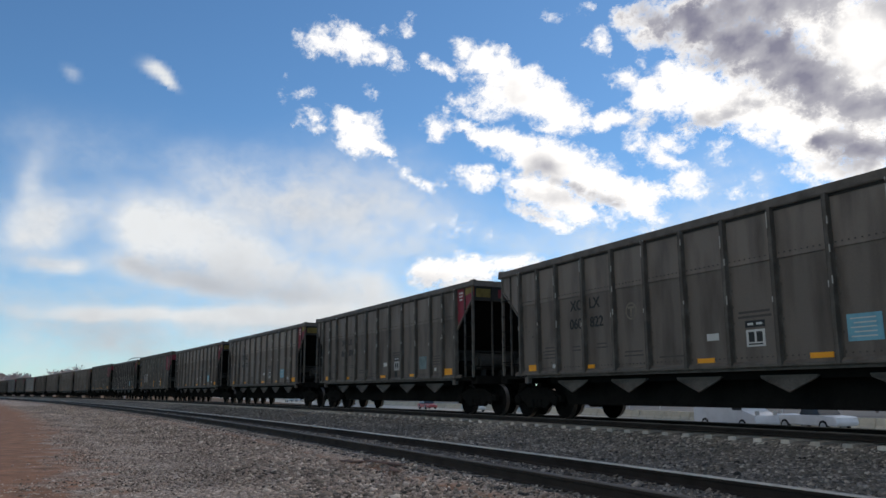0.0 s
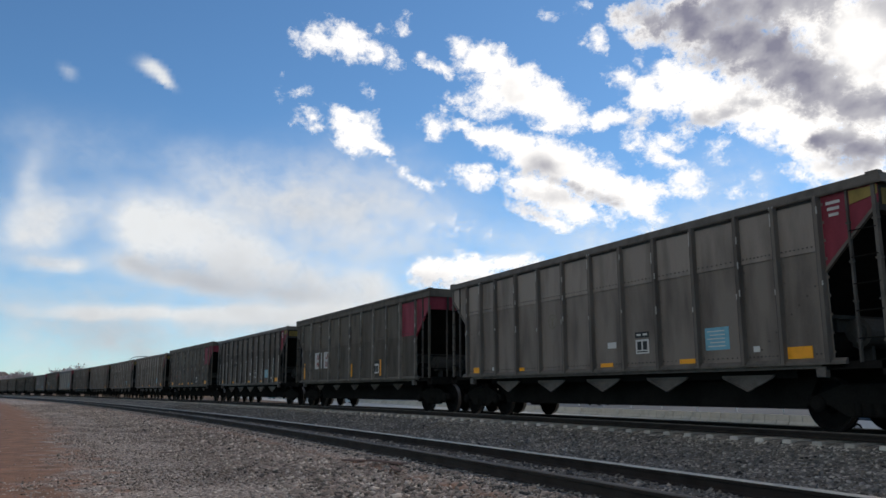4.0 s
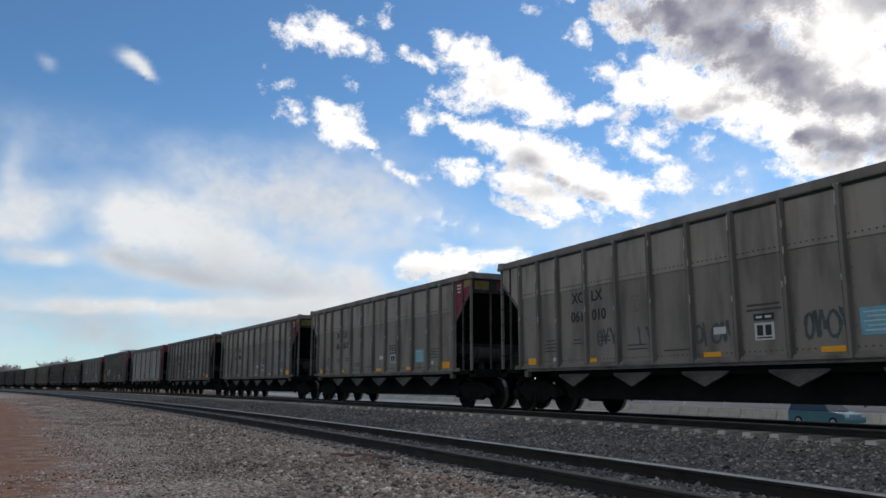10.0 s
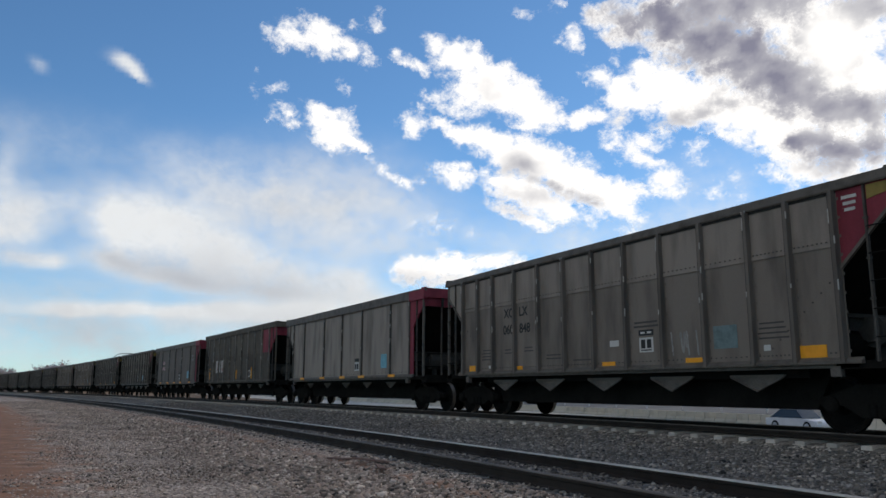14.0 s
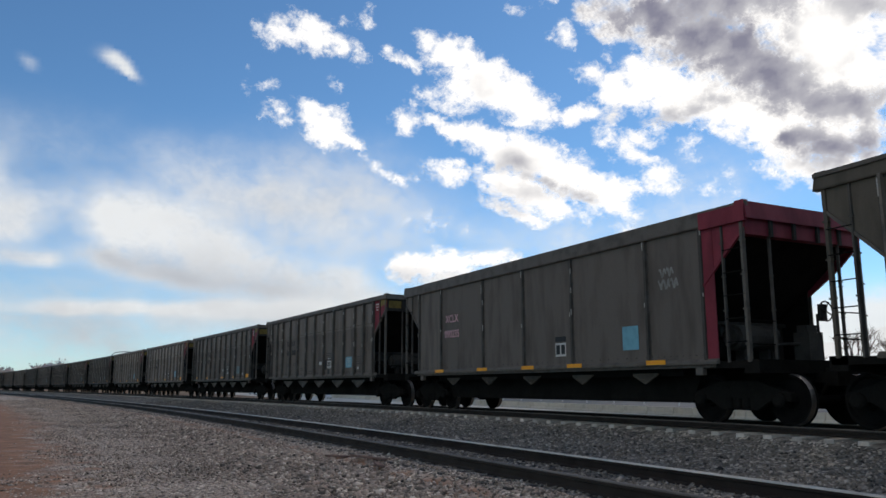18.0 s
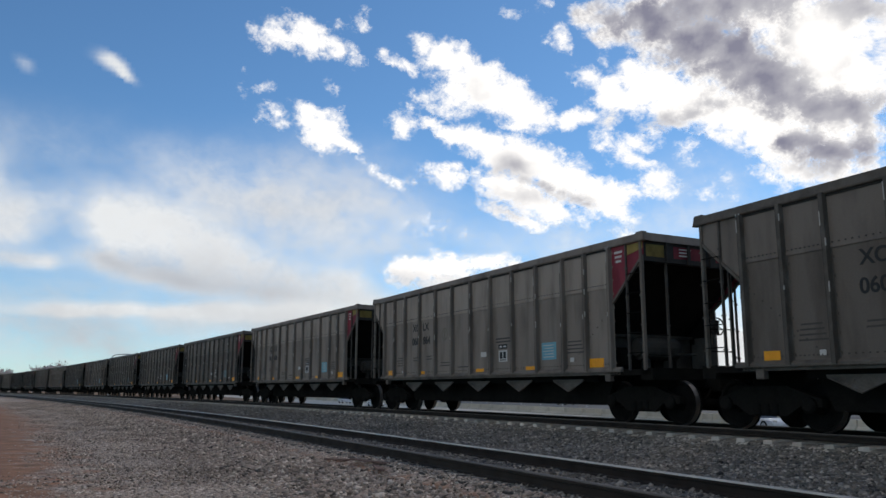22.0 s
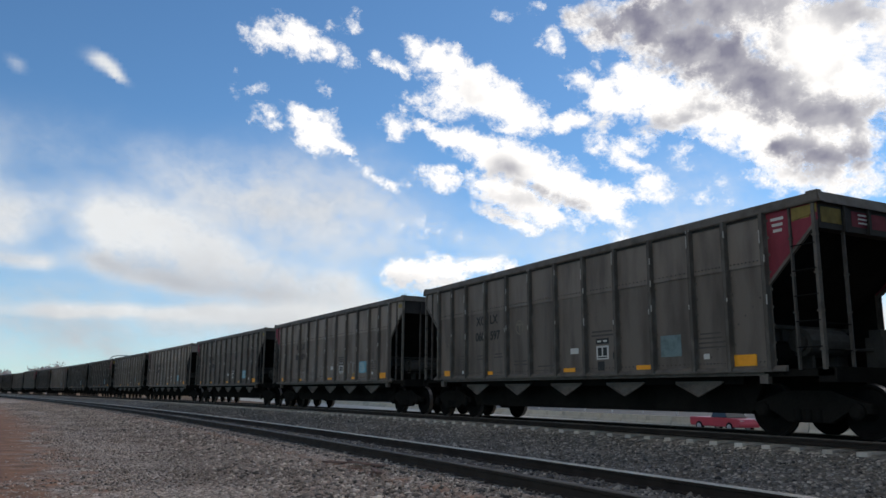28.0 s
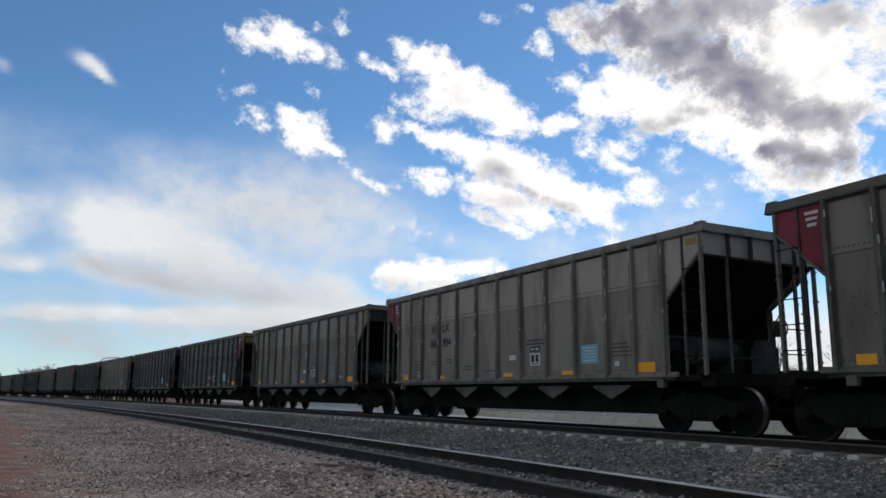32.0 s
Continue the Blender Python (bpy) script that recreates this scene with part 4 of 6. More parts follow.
    if n < 28:
        if kind == "alu":
            fittings(car, n)
            if number:
                markings(car, number, ink)
        elif kind == "brown":
            for x, w in ((4.0, 0.95), (2.85, 0.85)):
                p = piece("number_board", plate(w, 0.72, "board" if n == 6 else "pale_board"), car, (x, HALF + 0.012, 1.70), label="dirty pale board with red stencils")
            if number:
                for txt, x, z in (("XC", 4.0, 2.12), ("LX", 2.85, 2.12), (number[0], 4.0, 1.78), (number[1], 2.85, 1.78)):
                    piece("reporting_mark", letters(txt, 0.30, "red_ink"), car, (x, HALF + 0.022, z), WRITING)
            if n == 6:
                for x, w, h in ((5.6, 0.42, 0.2), (3.0, 0.5, 0.08), (1.9, 0.45, 0.08), (-0.1, 0.5, 0.13), (-1.3, 0.5, 0.1), (-5.5, 0.5, 0.2)):
                    piece("reflector", plate(w, h, "orange", 0.02), car, (x, HALF + 0.012, 1.24), label="orange reflective patch")
            else:
                for x, h in ((5.95, 0.72), (2.52, 0.5), (-0.18, 0.52), (-3.15, 0.6)):
                    piece("reflector", plate(0.10, h, "orange", 0.02), car, (x, HALF + 0.012, 1.27), label="upright orange reflector")
            panel = piece("test_panel", plate(0.5, 0.36, "white"), car, (-2.72, HALF + 0.012, 1.36), label="black and white test record panel")
            for dx, dz, w, h in ((-0.11, 0.05, 0.18, 0.24), (0.11, 0.05, 0.18, 0.24)):
                piece("test_square", plate(w, h, "ink", 0.009), panel, (dx, 0, dz))
            piece("test_panel", plate(0.46, 0.08, "ink"), car, (-2.72, HALF + 0.012, 1.74))
            piece("data_plate", plate(0.22, 0.14, "board"), car, (5.2, HALF + 0.012, 1.5))
        else:
            for x in (4.65, 2.05, -0.25, -2.2, -4.9):
                piece("reflector", plate(0.55, 0.09, "orange", 0.01), car, (x, HALF + 0.078, 1.12), label="long orange reflective strip")
            if n in (11, 13):
                piece("placard", plate(0.5, 0.5, "teal"), car, (-4.1, HALF + 0.012, 1.45))
            if number:
                for j, txt in enumerate(("XCLX", number[0] + number[1])):
                    piece("reporting_mark", letters(txt, 0.31, "pink_ink"), car, (3.92, HALF + 0.028, 2.62 - 0.46 * j), WRITING)
            panel = piece("test_panel", plate(0.42, 0.32, "white"), car, (-1.6, HALF + 0.012, 1.40), label="black and white test record panel")
            for dx in (-0.1, 0.1):
                piece("test_square", plate(0.15, 0.22, "ink", 0.009), panel, (dx, 0, 0.05))
            piece("test_panel", plate(0.42, 0.12, "ink"), car, (-1.6, HALF + 0.012, 1.75))
        if n == 13:
            spray(car, 8, ((-5.0, -5.5, 2.6, 0.22), (-5.05, -5.4, 2.86, 0.18)), "spray", 1.6, "zu", 0.8)
        if scrawl:
            spray(car, n, SCRAWLS[n][1], SCRAWLS[n][0], 2.4 if n == 7 else 1.5, "ooa" if n in (20, 21) else "zoul", 1.7 if n in (20, 21) else 1.0)
            if n == 21:
                spray(car, 3, ((-3.55, -4.2, 1.45, 0.42),), "cyan_spray", 5.0, "ooz", 1.3)
                spray(car, 5, ((-2.85, -3.2, 1.24, 0.2),), "ochre_spray", 4.0, "o", 1.2)
    return car


NUMBERS = {0: ("060", "822"), 1: ("060", "584"), 2: ("060", "717"), 4: ("090", "226"), 6: ("090", "134"), 7: ("061", "010"), 8: ("061", "017"), 9: ("060", "960"),
           10: ("060", "848"), 12: ("090", "014"), 13: ("090", "235"), 14: ("060", "088"), 16: ("060", "864"), 17: ("060", "608"), 21: ("060", "019"), 20: ("060", "597"), 22: ("061", "028"), 23: ("060", "894"), 15: ("060", "921"), 5: ("060", "840")}
DARK, MID, PALE = (5, 25, 26, 28, 31, 34, 37, 38, 41, 44, 46), (-1, 0, 1, 14, 15, 18, 19, 20, 22, 32, 39, 45), (7, 8, 9, 16, 17, 23, 27, 33, 40)
for n in range(-1, 48):
    if n in (4, 6, 12, 29, 35, 42):
        hopper_car(n, "brown", "brown", NUMBERS.get(n), red=-1)
    elif n in (11, 13):
        hopper_car(n, "smooth", "alu" if n == 11 else "alu_dark", NUMBERS.get(n), red=-1)
    else:
        tone = "alu_dark" if n in DARK else "alu_pale" if n in PALE else "alu_mid" if n in MID else "alu"
        hopper_car(n, "alu", tone, NUMBERS.get(n), "ink", red=1 if n in (21, 22, 23) else 0 if n in (24, 26, 33) else -1, scrawl=n in SCRAWLS)


# ---- sky: drifting clouds on a level layer ----
CLOUD_BASE = 150.0
CLOUDS = []


def cloud_material(name, soft):
    m = bpy.data.materials.new(name)
    m.use_nodes = True
    n, l = m.node_tree.nodes, m.node_tree.links
    n.remove(n["Principled BSDF"])
    cover, place = n.new("ShaderNodeAttribute"), n.new("ShaderNodeAttribute")
    cover.attribute_name, place.attribute_name = "cover", "place"
    thick = n.new("ShaderNodeAttribute")
    thick.attribute_name = "thick"
    fine = n.new("ShaderNodeTexNoise")
    fine.inputs["Scale"].default_value, fine.inputs["Detail"].default_value, fine.inputs["Roughness"].default_value = (0.3, 5, 0.55) if soft else (0.9, 6, 0.58)
    l.new(place.outputs["Vector"], fine.inputs["Vector"])
    shift = n.new("ShaderNodeMath")
    shift.operation = "MULTIPLY_ADD"
    shift.inputs[1].default_value, shift.inputs[2].default_value = (1.5, -0.75) if soft else (2.7, -1.35)
    l.new(fine.outputs["Fac"], shift.inputs[0])
    tuft = n.new("ShaderNodeTexNoise")
    tuft.inputs["Scale"].default_value, tuft.inputs["Detail"].default_value, tuft.inputs["Roughness"].default_value, tuft.inputs["Distortion"].default_value = (0.9, 4, 0.6, 0.5) if soft else (2.4, 4, 0.55, 1.2)
    l.new(place.outputs["Vector"], tuft.inputs["Vector"])
    frill = n.new("ShaderNodeMath")
    frill.operation = "MULTIPLY_ADD"
    frill.inputs[1].default_value, frill.inputs[2].default_value = (0.6, -0.3) if soft else (1.3, -0.65)
    l.new(tuft.outputs["Fac"], frill.inputs[0])
    both = n.new("ShaderNodeMath")
    l.new(shift.outputs["Value"], both.inputs[0])
    l.new(frill.outputs["Value"], both.inputs[1])
    total = n.new("ShaderNodeMath")
    l.new(cover.outputs["Fac"], total.inputs[0])
    l.new(both.outputs["Value"], total.inputs[1])
    if soft:                                    # thin cloud keeps its clear margin clear
        total.operation = "MULTIPLY_ADD"
        l.new(cover.outputs["Fac"], total.inputs[2])
    edge = n.new("ShaderNodeMapRange")
    edge.interpolation_type = "SMOOTHSTEP"
    edge.inputs["From Min"].default_value, edge.inputs["From Max"].default_value = (0.0, 1.0) if soft else (-0.15, 1.4)
    edge.inputs["To Max"].default_value = 0.92 if soft else 1.0
    l.new(total.outputs["Value"], edge.inputs["Value"])
    # cloud self-shadow painted into the glow colour: thicker is greyer
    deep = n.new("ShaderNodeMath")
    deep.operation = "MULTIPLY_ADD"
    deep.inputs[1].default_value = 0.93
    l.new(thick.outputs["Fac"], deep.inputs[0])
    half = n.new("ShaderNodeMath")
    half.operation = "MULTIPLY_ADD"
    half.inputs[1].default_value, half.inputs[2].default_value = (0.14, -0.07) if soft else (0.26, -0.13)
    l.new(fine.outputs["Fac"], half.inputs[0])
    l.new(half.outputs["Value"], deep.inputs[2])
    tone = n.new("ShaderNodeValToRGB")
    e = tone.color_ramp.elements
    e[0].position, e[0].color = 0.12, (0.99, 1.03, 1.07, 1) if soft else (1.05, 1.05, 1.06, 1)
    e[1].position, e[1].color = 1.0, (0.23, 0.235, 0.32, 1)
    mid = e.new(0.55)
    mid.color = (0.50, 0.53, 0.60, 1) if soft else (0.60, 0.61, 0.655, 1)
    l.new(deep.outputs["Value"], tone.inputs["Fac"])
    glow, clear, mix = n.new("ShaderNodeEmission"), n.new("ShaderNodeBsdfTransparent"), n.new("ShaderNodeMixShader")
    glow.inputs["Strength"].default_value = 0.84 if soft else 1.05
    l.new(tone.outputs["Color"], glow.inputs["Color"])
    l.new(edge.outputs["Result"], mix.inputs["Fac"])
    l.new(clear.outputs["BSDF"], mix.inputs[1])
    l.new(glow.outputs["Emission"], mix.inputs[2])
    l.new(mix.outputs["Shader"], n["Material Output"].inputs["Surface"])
    return m


CLOUD_MAT = {False: cloud_material("cumulus", False), True: cloud_material("thin_cloud", True)}


def cloud(soft, *puffs):
    """One cloud of overlapping puffs: azimuth, elevation, two radii and tilt in degrees, weight, thickness (painted as
    grey shade).
    """
    pad = 2.1 if soft else 2.0
    reach = [max(p[2], p[3]) * pad for p in puffs]
    a0, a1 = min(p[0] - r for p, r in zip(puffs, reach)), max(p[0] + r for p, r in zip(puffs, reach))
    e0, e1 = max(0.7, min(p[1] - r for p, r in zip(puffs, reach))), max(p[1] + r for p, r in zip(puffs, reach))
    step = 0.3 if soft else 0.16 if a1 - a0 < 20 else 0.24 if abs(puffs[0][0]) < 40 else 0.9
    na, ne = int((a1 - a0) / step) + 2, int((e1 - e0) / step) + 2
    A, E = np.meshgrid(np.linspace(a0, a1, na), np.linspace(e0, e1, ne))
    field, deep = np.full(A.shape, -9.0), np.zeros(A.shape)
    # billows: the puffs' outlines are bent by a slow and a quick swirl
    curl = np.array([[noise.turbulence_vector((a * 0.45, e * 0.6, 1.7), 3, False) for a in A[0]] for e in E[:, 0]])
    straight, level = A, E
    A, E = A + curl[:, :, 0] * (0.3 if soft else 0.4), E + curl[:, :, 1] * (0.25 if soft else 0.35)
    for pa, pe, ra, re, tilt, w, th in puffs:
        c, s = math.cos(radians(-tilt)), math.sin(radians(-tilt))
        u, v = ((A - pa) * c + (E - pe) * s) / ra, (-(A - pa) * s + (E - pe) * c) / re
        if soft:
            field = np.maximum(field, 0)
            field = field + np.minimum(0.78 * w, 1.2) * np.exp(-1.1 * (u * u + v * v)) * np.clip(1.05 - field, 0, 1)
        else:
            field = np.maximum(field, w * (1.42 - (u * u + v * v) ** 0.6))
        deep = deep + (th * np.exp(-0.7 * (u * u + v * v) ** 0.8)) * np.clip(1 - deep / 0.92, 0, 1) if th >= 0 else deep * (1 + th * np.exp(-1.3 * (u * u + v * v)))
    A, E = straight, level
    idx = -np.ones(A.shape, int)
    verts, cov, grey_shade, plc = [], [], [], []
    low = soft and max(p[1] for p in puffs) < 5.2 and min(p[1] for p in puffs) < 3.6        # haze near the horizon
    h = 45.0 + 0.5 * len(CLOUDS) if low else CLOUD_BASE + 0.8 * len(CLOUDS)
    for j in range(ne):
        for i in range(na):
            f = field[j, i]
            if f < (0.012 if soft else -0.45) or (not low and E[j, i] < 1.9):
                continue
            a, e = A[j, i], E[j, i]
            lump = noise.fractal((a * 0.55, e * 0.75, 7.0), 0.9, 2.1, 4) if not soft else noise.fractal((a * 0.16, e * 0.3, 3.0), 1.0, 2.1, 4)
            idx[j, i] = len(verts)
            d = h / math.tan(radians(e))
            verts.append((d * math.sin(radians(a)), d * math.cos(radians(a)), h + EYE[2]))
            cov.append(f + 0.55 * lump if not soft else f * (1 + 0.22 * lump))
            grey_shade.append(deep[j, i] * (1 + 0.2 * lump) + 0.06 * lump)
            plc.append((a, e * 1.25, 0.0))
    faces = [(idx[j, i], idx[j, i + 1], idx[j + 1, i + 1], idx[j + 1, i]) for j in range(ne - 1) for i in range(na - 1)
             if min(idx[j, i], idx[j, i + 1], idx[j + 1, i + 1], idx[j + 1, i]) >= 0]
    me = bpy.data.meshes.new("cloud")
    me.from_pydata(verts, [], [tuple(int(k) for k in f) for f in faces])
    for nm, data in (("cover", cov), ("thick", grey_shade)):
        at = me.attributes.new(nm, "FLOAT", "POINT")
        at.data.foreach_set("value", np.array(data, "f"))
    at = me.attributes.new("place", "FLOAT_VECTOR", "POINT")
    at.data.foreach_set("vector", np.array(plc, "f").ravel())
    me.materials.append(CLOUD_MAT[soft])
    dark = max(p[6] for p in puffs) > 0.8
    text = "thin hazy white cloud low in a blue sky" if soft else "heavy grey-bottomed cloud in a blue sky" if dark else "puffy white cumulus cloud in a blue sky"
    CLOUDS.append(tagged(new("cloud", me), text, "cloud", "clouds", "structure"))


cloud(False, (9.4, 14.7, 1.74, 0.44, 24, 1, 0.66), (12.0, 13.8, 1.71, 0.48, 15, 1, 0.6), (7.8, 13.9, 2.26, 0.73, 10, 1, 0.36), (6.7, 12.8, 1.67, 0.49, 15, 0.9, 0.36), (12.8, 13.2, 1.05, 0.32, 15, 1, 0.5))
cloud(False, (20.6, 18.8, 2.74, 0.6, -8, 1, 0.6), (22.4, 19.4, 1.49, 0.55, 20, 1, 0.5), (17.4, 20.4, 1.19, 0.3, -10, 1, 0.2), (19.6, 18.4, 1.54, 0.38, 5, 1, 0.3))
cloud(False, (16.6, 25.6, 2.65, 0.949, 9, 1, 0.72), (19.5, 25, 4.04, 1.59, 9, 1.3, 0.86), (22.1, 23.8, 3.89, 2.15, 19, 1.5, 0.95), (24.7, 21.6, 3.73, 2.04, 30, 1.5, 1.05), (27.2, 19.8, 3.12, 1.94, 31, 1.5, 0.79), (29.4, 18, 2.58, 1.46, 26, 1.4, 0.75), (31.2, 17.6, 1.8, 1.17, 0, 1.3, 0.6), (24.2, 25.5, 6.03, 1.53, 0, 1.5, 0.82), (32, 23.8, 2.49, 1.1, 10, 1.4, 0.77), (29.3, 22.6, 1.89, 1.57, -30, 1.5, -1), (30.2, 21.3, 1.52, 1.77, 0, 1.5, -1))
cloud(False, (27.8, 16.1, 1.56, 0.79, 11, 1.3, 1.0), (29.6, 15.3, 2.36, 0.92, 11, 1.4, 1.05), (26.4, 16.4, 0.56, 0.33, 0, 0.8, 0.75), (31.1, 15.6, 1.02, 0.63, 0, 1.3, 0.95), (28.6, 14.5, 2.66, 0.93, 11, 0.9, 0.4))
cloud(False, (-9.2, 25.0, 1.49, 0.91, 9, 0.9, 0), (-7.3, 24.9, 2.07, 1.07, 13, 1.1, 0), (-5.2, 24.3, 1.82, 0.65, 25, 1.0, 0), (-3.9, 23.8, 0.78, 0.27, 23, 0.7, 0), (-10.0, 24.5, 0.68, 0.76, 0, 0.6, 0))
cloud(False, (-4.1, 25.7, 0.87, 0.3, 13, 0.35, 0), (-2.5, 26.3, 0.53, 0.45, -17, 0.25, 0))
cloud(True, (-21.4, 21.9, 1.05, 0.51, 20, 1.15, 0.05), (-20.3, 21.3, 0.91, 0.37, 39, 1.15, 0.05))
cloud(True, (-26.6, 20.9, 0.76, 0.46, 31, 0.5, 0.1))
cloud(False, (-12.1, 21.2, 0.29, 0.58, 0, 0.35, 0), (-10.8, 21.3, 0.67, 0.39, -14, 0.45, 0), (-5.4, 21.5, 0.26, 0.47, -9, 0.12, 0))
cloud(False, (-7.4, 19.6, 1.27, 0.87, 24, 1.2, 0), (-6.3, 18.7, 1.7, 1.2, 29, 1.4, 0), (-4.9, 17.8, 1.19, 0.44, 14, 1.0, 0), (-6.5, 17.5, 0.51, 0.48, 0, 0.7, 0), (-10.0, 19.5, 0.75, 0.51, 29, 0.5, 0), (-10.7, 19.2, 0.5, 0.35, 0, 0.35, 0), (-9.2, 19.0, 0.5, 0.28, 19, 0.4, 0))
cloud(False, (-2.7, 15.8, 1.02, 0.45, 34, 0.55, 0), (-1.3, 15.0, 1.11, 0.53, 19, 0.7, 0.1), (-0.1, 14.7, 0.68, 0.25, 10, 0.45, 0))
cloud(False, (-0.8, 23.8, 1.14, 0.35, 22, 0.4, 0), (0.5, 23.3, 0.7, 0.43, 18, 0.5, 0))
cloud(False, (2.1, 24.5, 1.23, 0.69, 13, 1.0, 0), (4.0, 23.4, 2.39, 1.24, 23, 1.4, 0), (6.2, 21.7, 3.23, 1.64, 23, 1.7, 0.05), (8.9, 20.3, 2.33, 1.1, 23, 1.5, 0), (10.3, 19.2, 1.17, 0.63, 19, 1.1, 0), (4.3, 21.2, 1.94, 1.1, 9, 1.2, 0.1), (1.7, 21.0, 1.3, 0.59, -9, 0.5, 0), (2.9, 20.2, 1.3, 0.52, 14, 0.65, 0), (9.0, 18.8, 2.02, 0.44, 5, 0.9, 0.05), (5.4, 21.5, 1.29, 0.63, 9, 1, 0.24))
cloud(False, (-0.2, 19.1, 0.99, 0.84, 0, 0.85, 0), (1.6, 19.2, 1.03, 0.6, 0, 0.8, 0))
cloud(False, (3.5, 18.6, 1.72, 0.8, 19, 1.2, 0), (6.0, 17.6, 2.21, 1.12, 21, 1.4, 0), (8.4, 16.5, 3.02, 1.41, 19, 1.6, 0), (11.2, 15.0, 3.12, 1.52, 21, 1.6, 0), (13.8, 13.7, 2.49, 1.35, 20, 1.5, 0), (15.2, 12.4, 1.03, 0.79, 20, 1.1, 0), (7.5, 14.5, 2.51, 1.22, 19, 1.4, 0), (9.7, 13.0, 2.56, 0.89, 20, 1.3, 0.1), (8.6, 12.0, 1.32, 0.61, 10, 1.0, 0), (5.8, 15.0, 1.69, 0.81, 10, 1.2, 0), (7.8, 16.1, 1.26, 0.6, 29, 1, 0.78), (6.5, 15.8, 1.1, 0.4, 0, 1, 0.4))
cloud(False, (2.5, 15.5, 1.53, 0.86, 5, 1.2, 0.05), (1.6, 15.8, 0.68, 0.57, 0, 0.8, 0))
cloud(False, (14.1, 21.9, 1.32, 0.69, 14, 0.95, 0), (15.8, 20.6, 2.1, 1.22, 14, 1.4, 0), (13.0, 19.1, 1.4, 0.66, -9, 1.1, 0), (18.3, 21.0, 2.44, 1.58, 10, 1.6, 0), (20.9, 19.6, 3.12, 1.57, 10, 1.7, 0), (23.8, 18.5, 2.99, 1.69, 15, 1.7, 0), (26.1, 16.7, 2.52, 1.68, 21, 1.6, 0), (16.8, 22.3, 0.8, 0.56, 0, 0.8, 0), (18.8, 22.1, 1.02, 0.59, 0, 0.9, 0), (15.3, 19.1, 0.89, 0.58, -29, 1, 0.4))
cloud(False, (17.1, 17.2, 1.18, 0.77, 0, 1.0, 0), (15.4, 16.8, 1.28, 0.78, 20, 0.9, 0), (16.6, 15.9, 1.66, 0.7, 20, 0.95, 0), (18.0, 14.6, 1.32, 0.93, 30, 0.95, 0), (18.5, 13.7, 0.61, 0.7, 0, 0.7, 0), (14.8, 17.8, 0.89, 0.47, 0, 0.6, 0))
cloud(False, (20.2, 16.4, 0.57, 0.76, 20, 0.45, 0), (21.0, 16.7, 0.6, 0.38, 0, 0.3, 0), (14.8, 11.0, 0.95, 0.48, 20, 0.6, 0), (21.6, 13.8, 1.11, 0.53, 0, 0.3, 0))
cloud(False, (12.1, 24.7, 0.63, 0.86, -13, 0.95, 0), (11.2, 24.6, 0.38, 0.26, 0, 0.25, 0), (15.2, 23.1, 0.33, 0.52, 0, 0.4, 0), (12.6, 23.9, 0.34, 0.3, 0, 0.5, 0))
cloud(False, (9.2, 26.6, 0.95, 0.22, 4, 0.25, 0), (11.0, 27.0, 0.51, 0.22, 0, 0.25, 0))
cloud(False, (14.7, 25.8, 1.58, 0.88, 9, 1.0, 0), (16.3, 25.1, 2.53, 1.1, 14, 1.2, 0), (19.4, 24.2, 2.75, 1.45, 14, 1.3, 0), (29.3, 22.7, 3.71, 2.38, 0, 1.8, 0), (29.9, 19.4, 3.63, 2.42, 0, 1.8, 0), (24.1, 21.4, 4.03, 2.16, 25, 1.5, 0), (18.8, 26.3, 3.59, 0.71, 0, 1.2, 0), (27.1, 24.5, 4.24, 1.37, 0, 1.5, 0))
cloud(False, (26.9, 14.7, 2.26, 1.39, 11, 1.0, 0.05), (29.9, 14.0, 2.59, 1.42, 0, 1.1, 0.2))
cloud(False, (29.9, 16.7, 2.45, 1.48, 0, 1.5, 0.1), (27.5, 18.2, 2.6, 1.5, 15, 1.5, 0.05))
cloud(False, (-0.8, 8.6, 1.75, 1.03, 0, 1.3, 0.05), (1.7, 8.8, 2.59, 0.99, -5, 1.4, 0), (4.7, 9.2, 2.16, 0.62, -3, 1.2, 0), (6.9, 9.2, 1.07, 0.33, 0, 0.8, 0), (-1.1, 8.1, 1.33, 0.49, 0, 1.1, 0.5), (1.4, 7.9, 1.83, 0.41, 0, 1, 0.3))
cloud(False, (1.0, 11.9, 1.35, 0.37, 5, 0.12, 0))
cloud(True, (-21.7, 11.5, 1.52, 1.68, 21, 1.35, -0.3), (-20.7, 10.4, 2.19, 2.0, 21, 1.25, -0.2), (-18.1, 10.8, 3.59, 2.43, 19, 1.15, 0.05), (-15.1, 9.6, 3.7, 2.31, 20, 1.05, 0.12), (-11.9, 8.2, 3.19, 1.81, 15, 1.0, 0.15), (-8.7, 7.4, 3.04, 1.46, 8, 0.95, 0.15), (-5.8, 7.5, 2.47, 1.64, 0, 1.0, 0.12), (-18.1, 7.7, 4.87, 0.86, 8, 1.2, 0.4), (-21.6, 8.6, 2.16, 0.69, 5, 1.2, 0.36), (-10.7, 6.8, 4.4, 0.65, 5, 1.0, 0.36))
cloud(True, (-27.0, 11.2, 3.65, 1.65, 0, 0.7, 0.1), (-28.6, 13.7, 1.11, 2.16, 11, 0.5, 0.05), (-26.6, 8.3, 2.99, 0.59, 0, 1.0, 0.36), (-28.3, 9.8, 1.94, 1.09, 0, 0.7, 0.1), (-24.7, 12.7, 2.78, 1.12, 0, 0.5, 0.1), (-25.8, 8.2, 0.94, 0.37, 0, 0.8, -0.3))
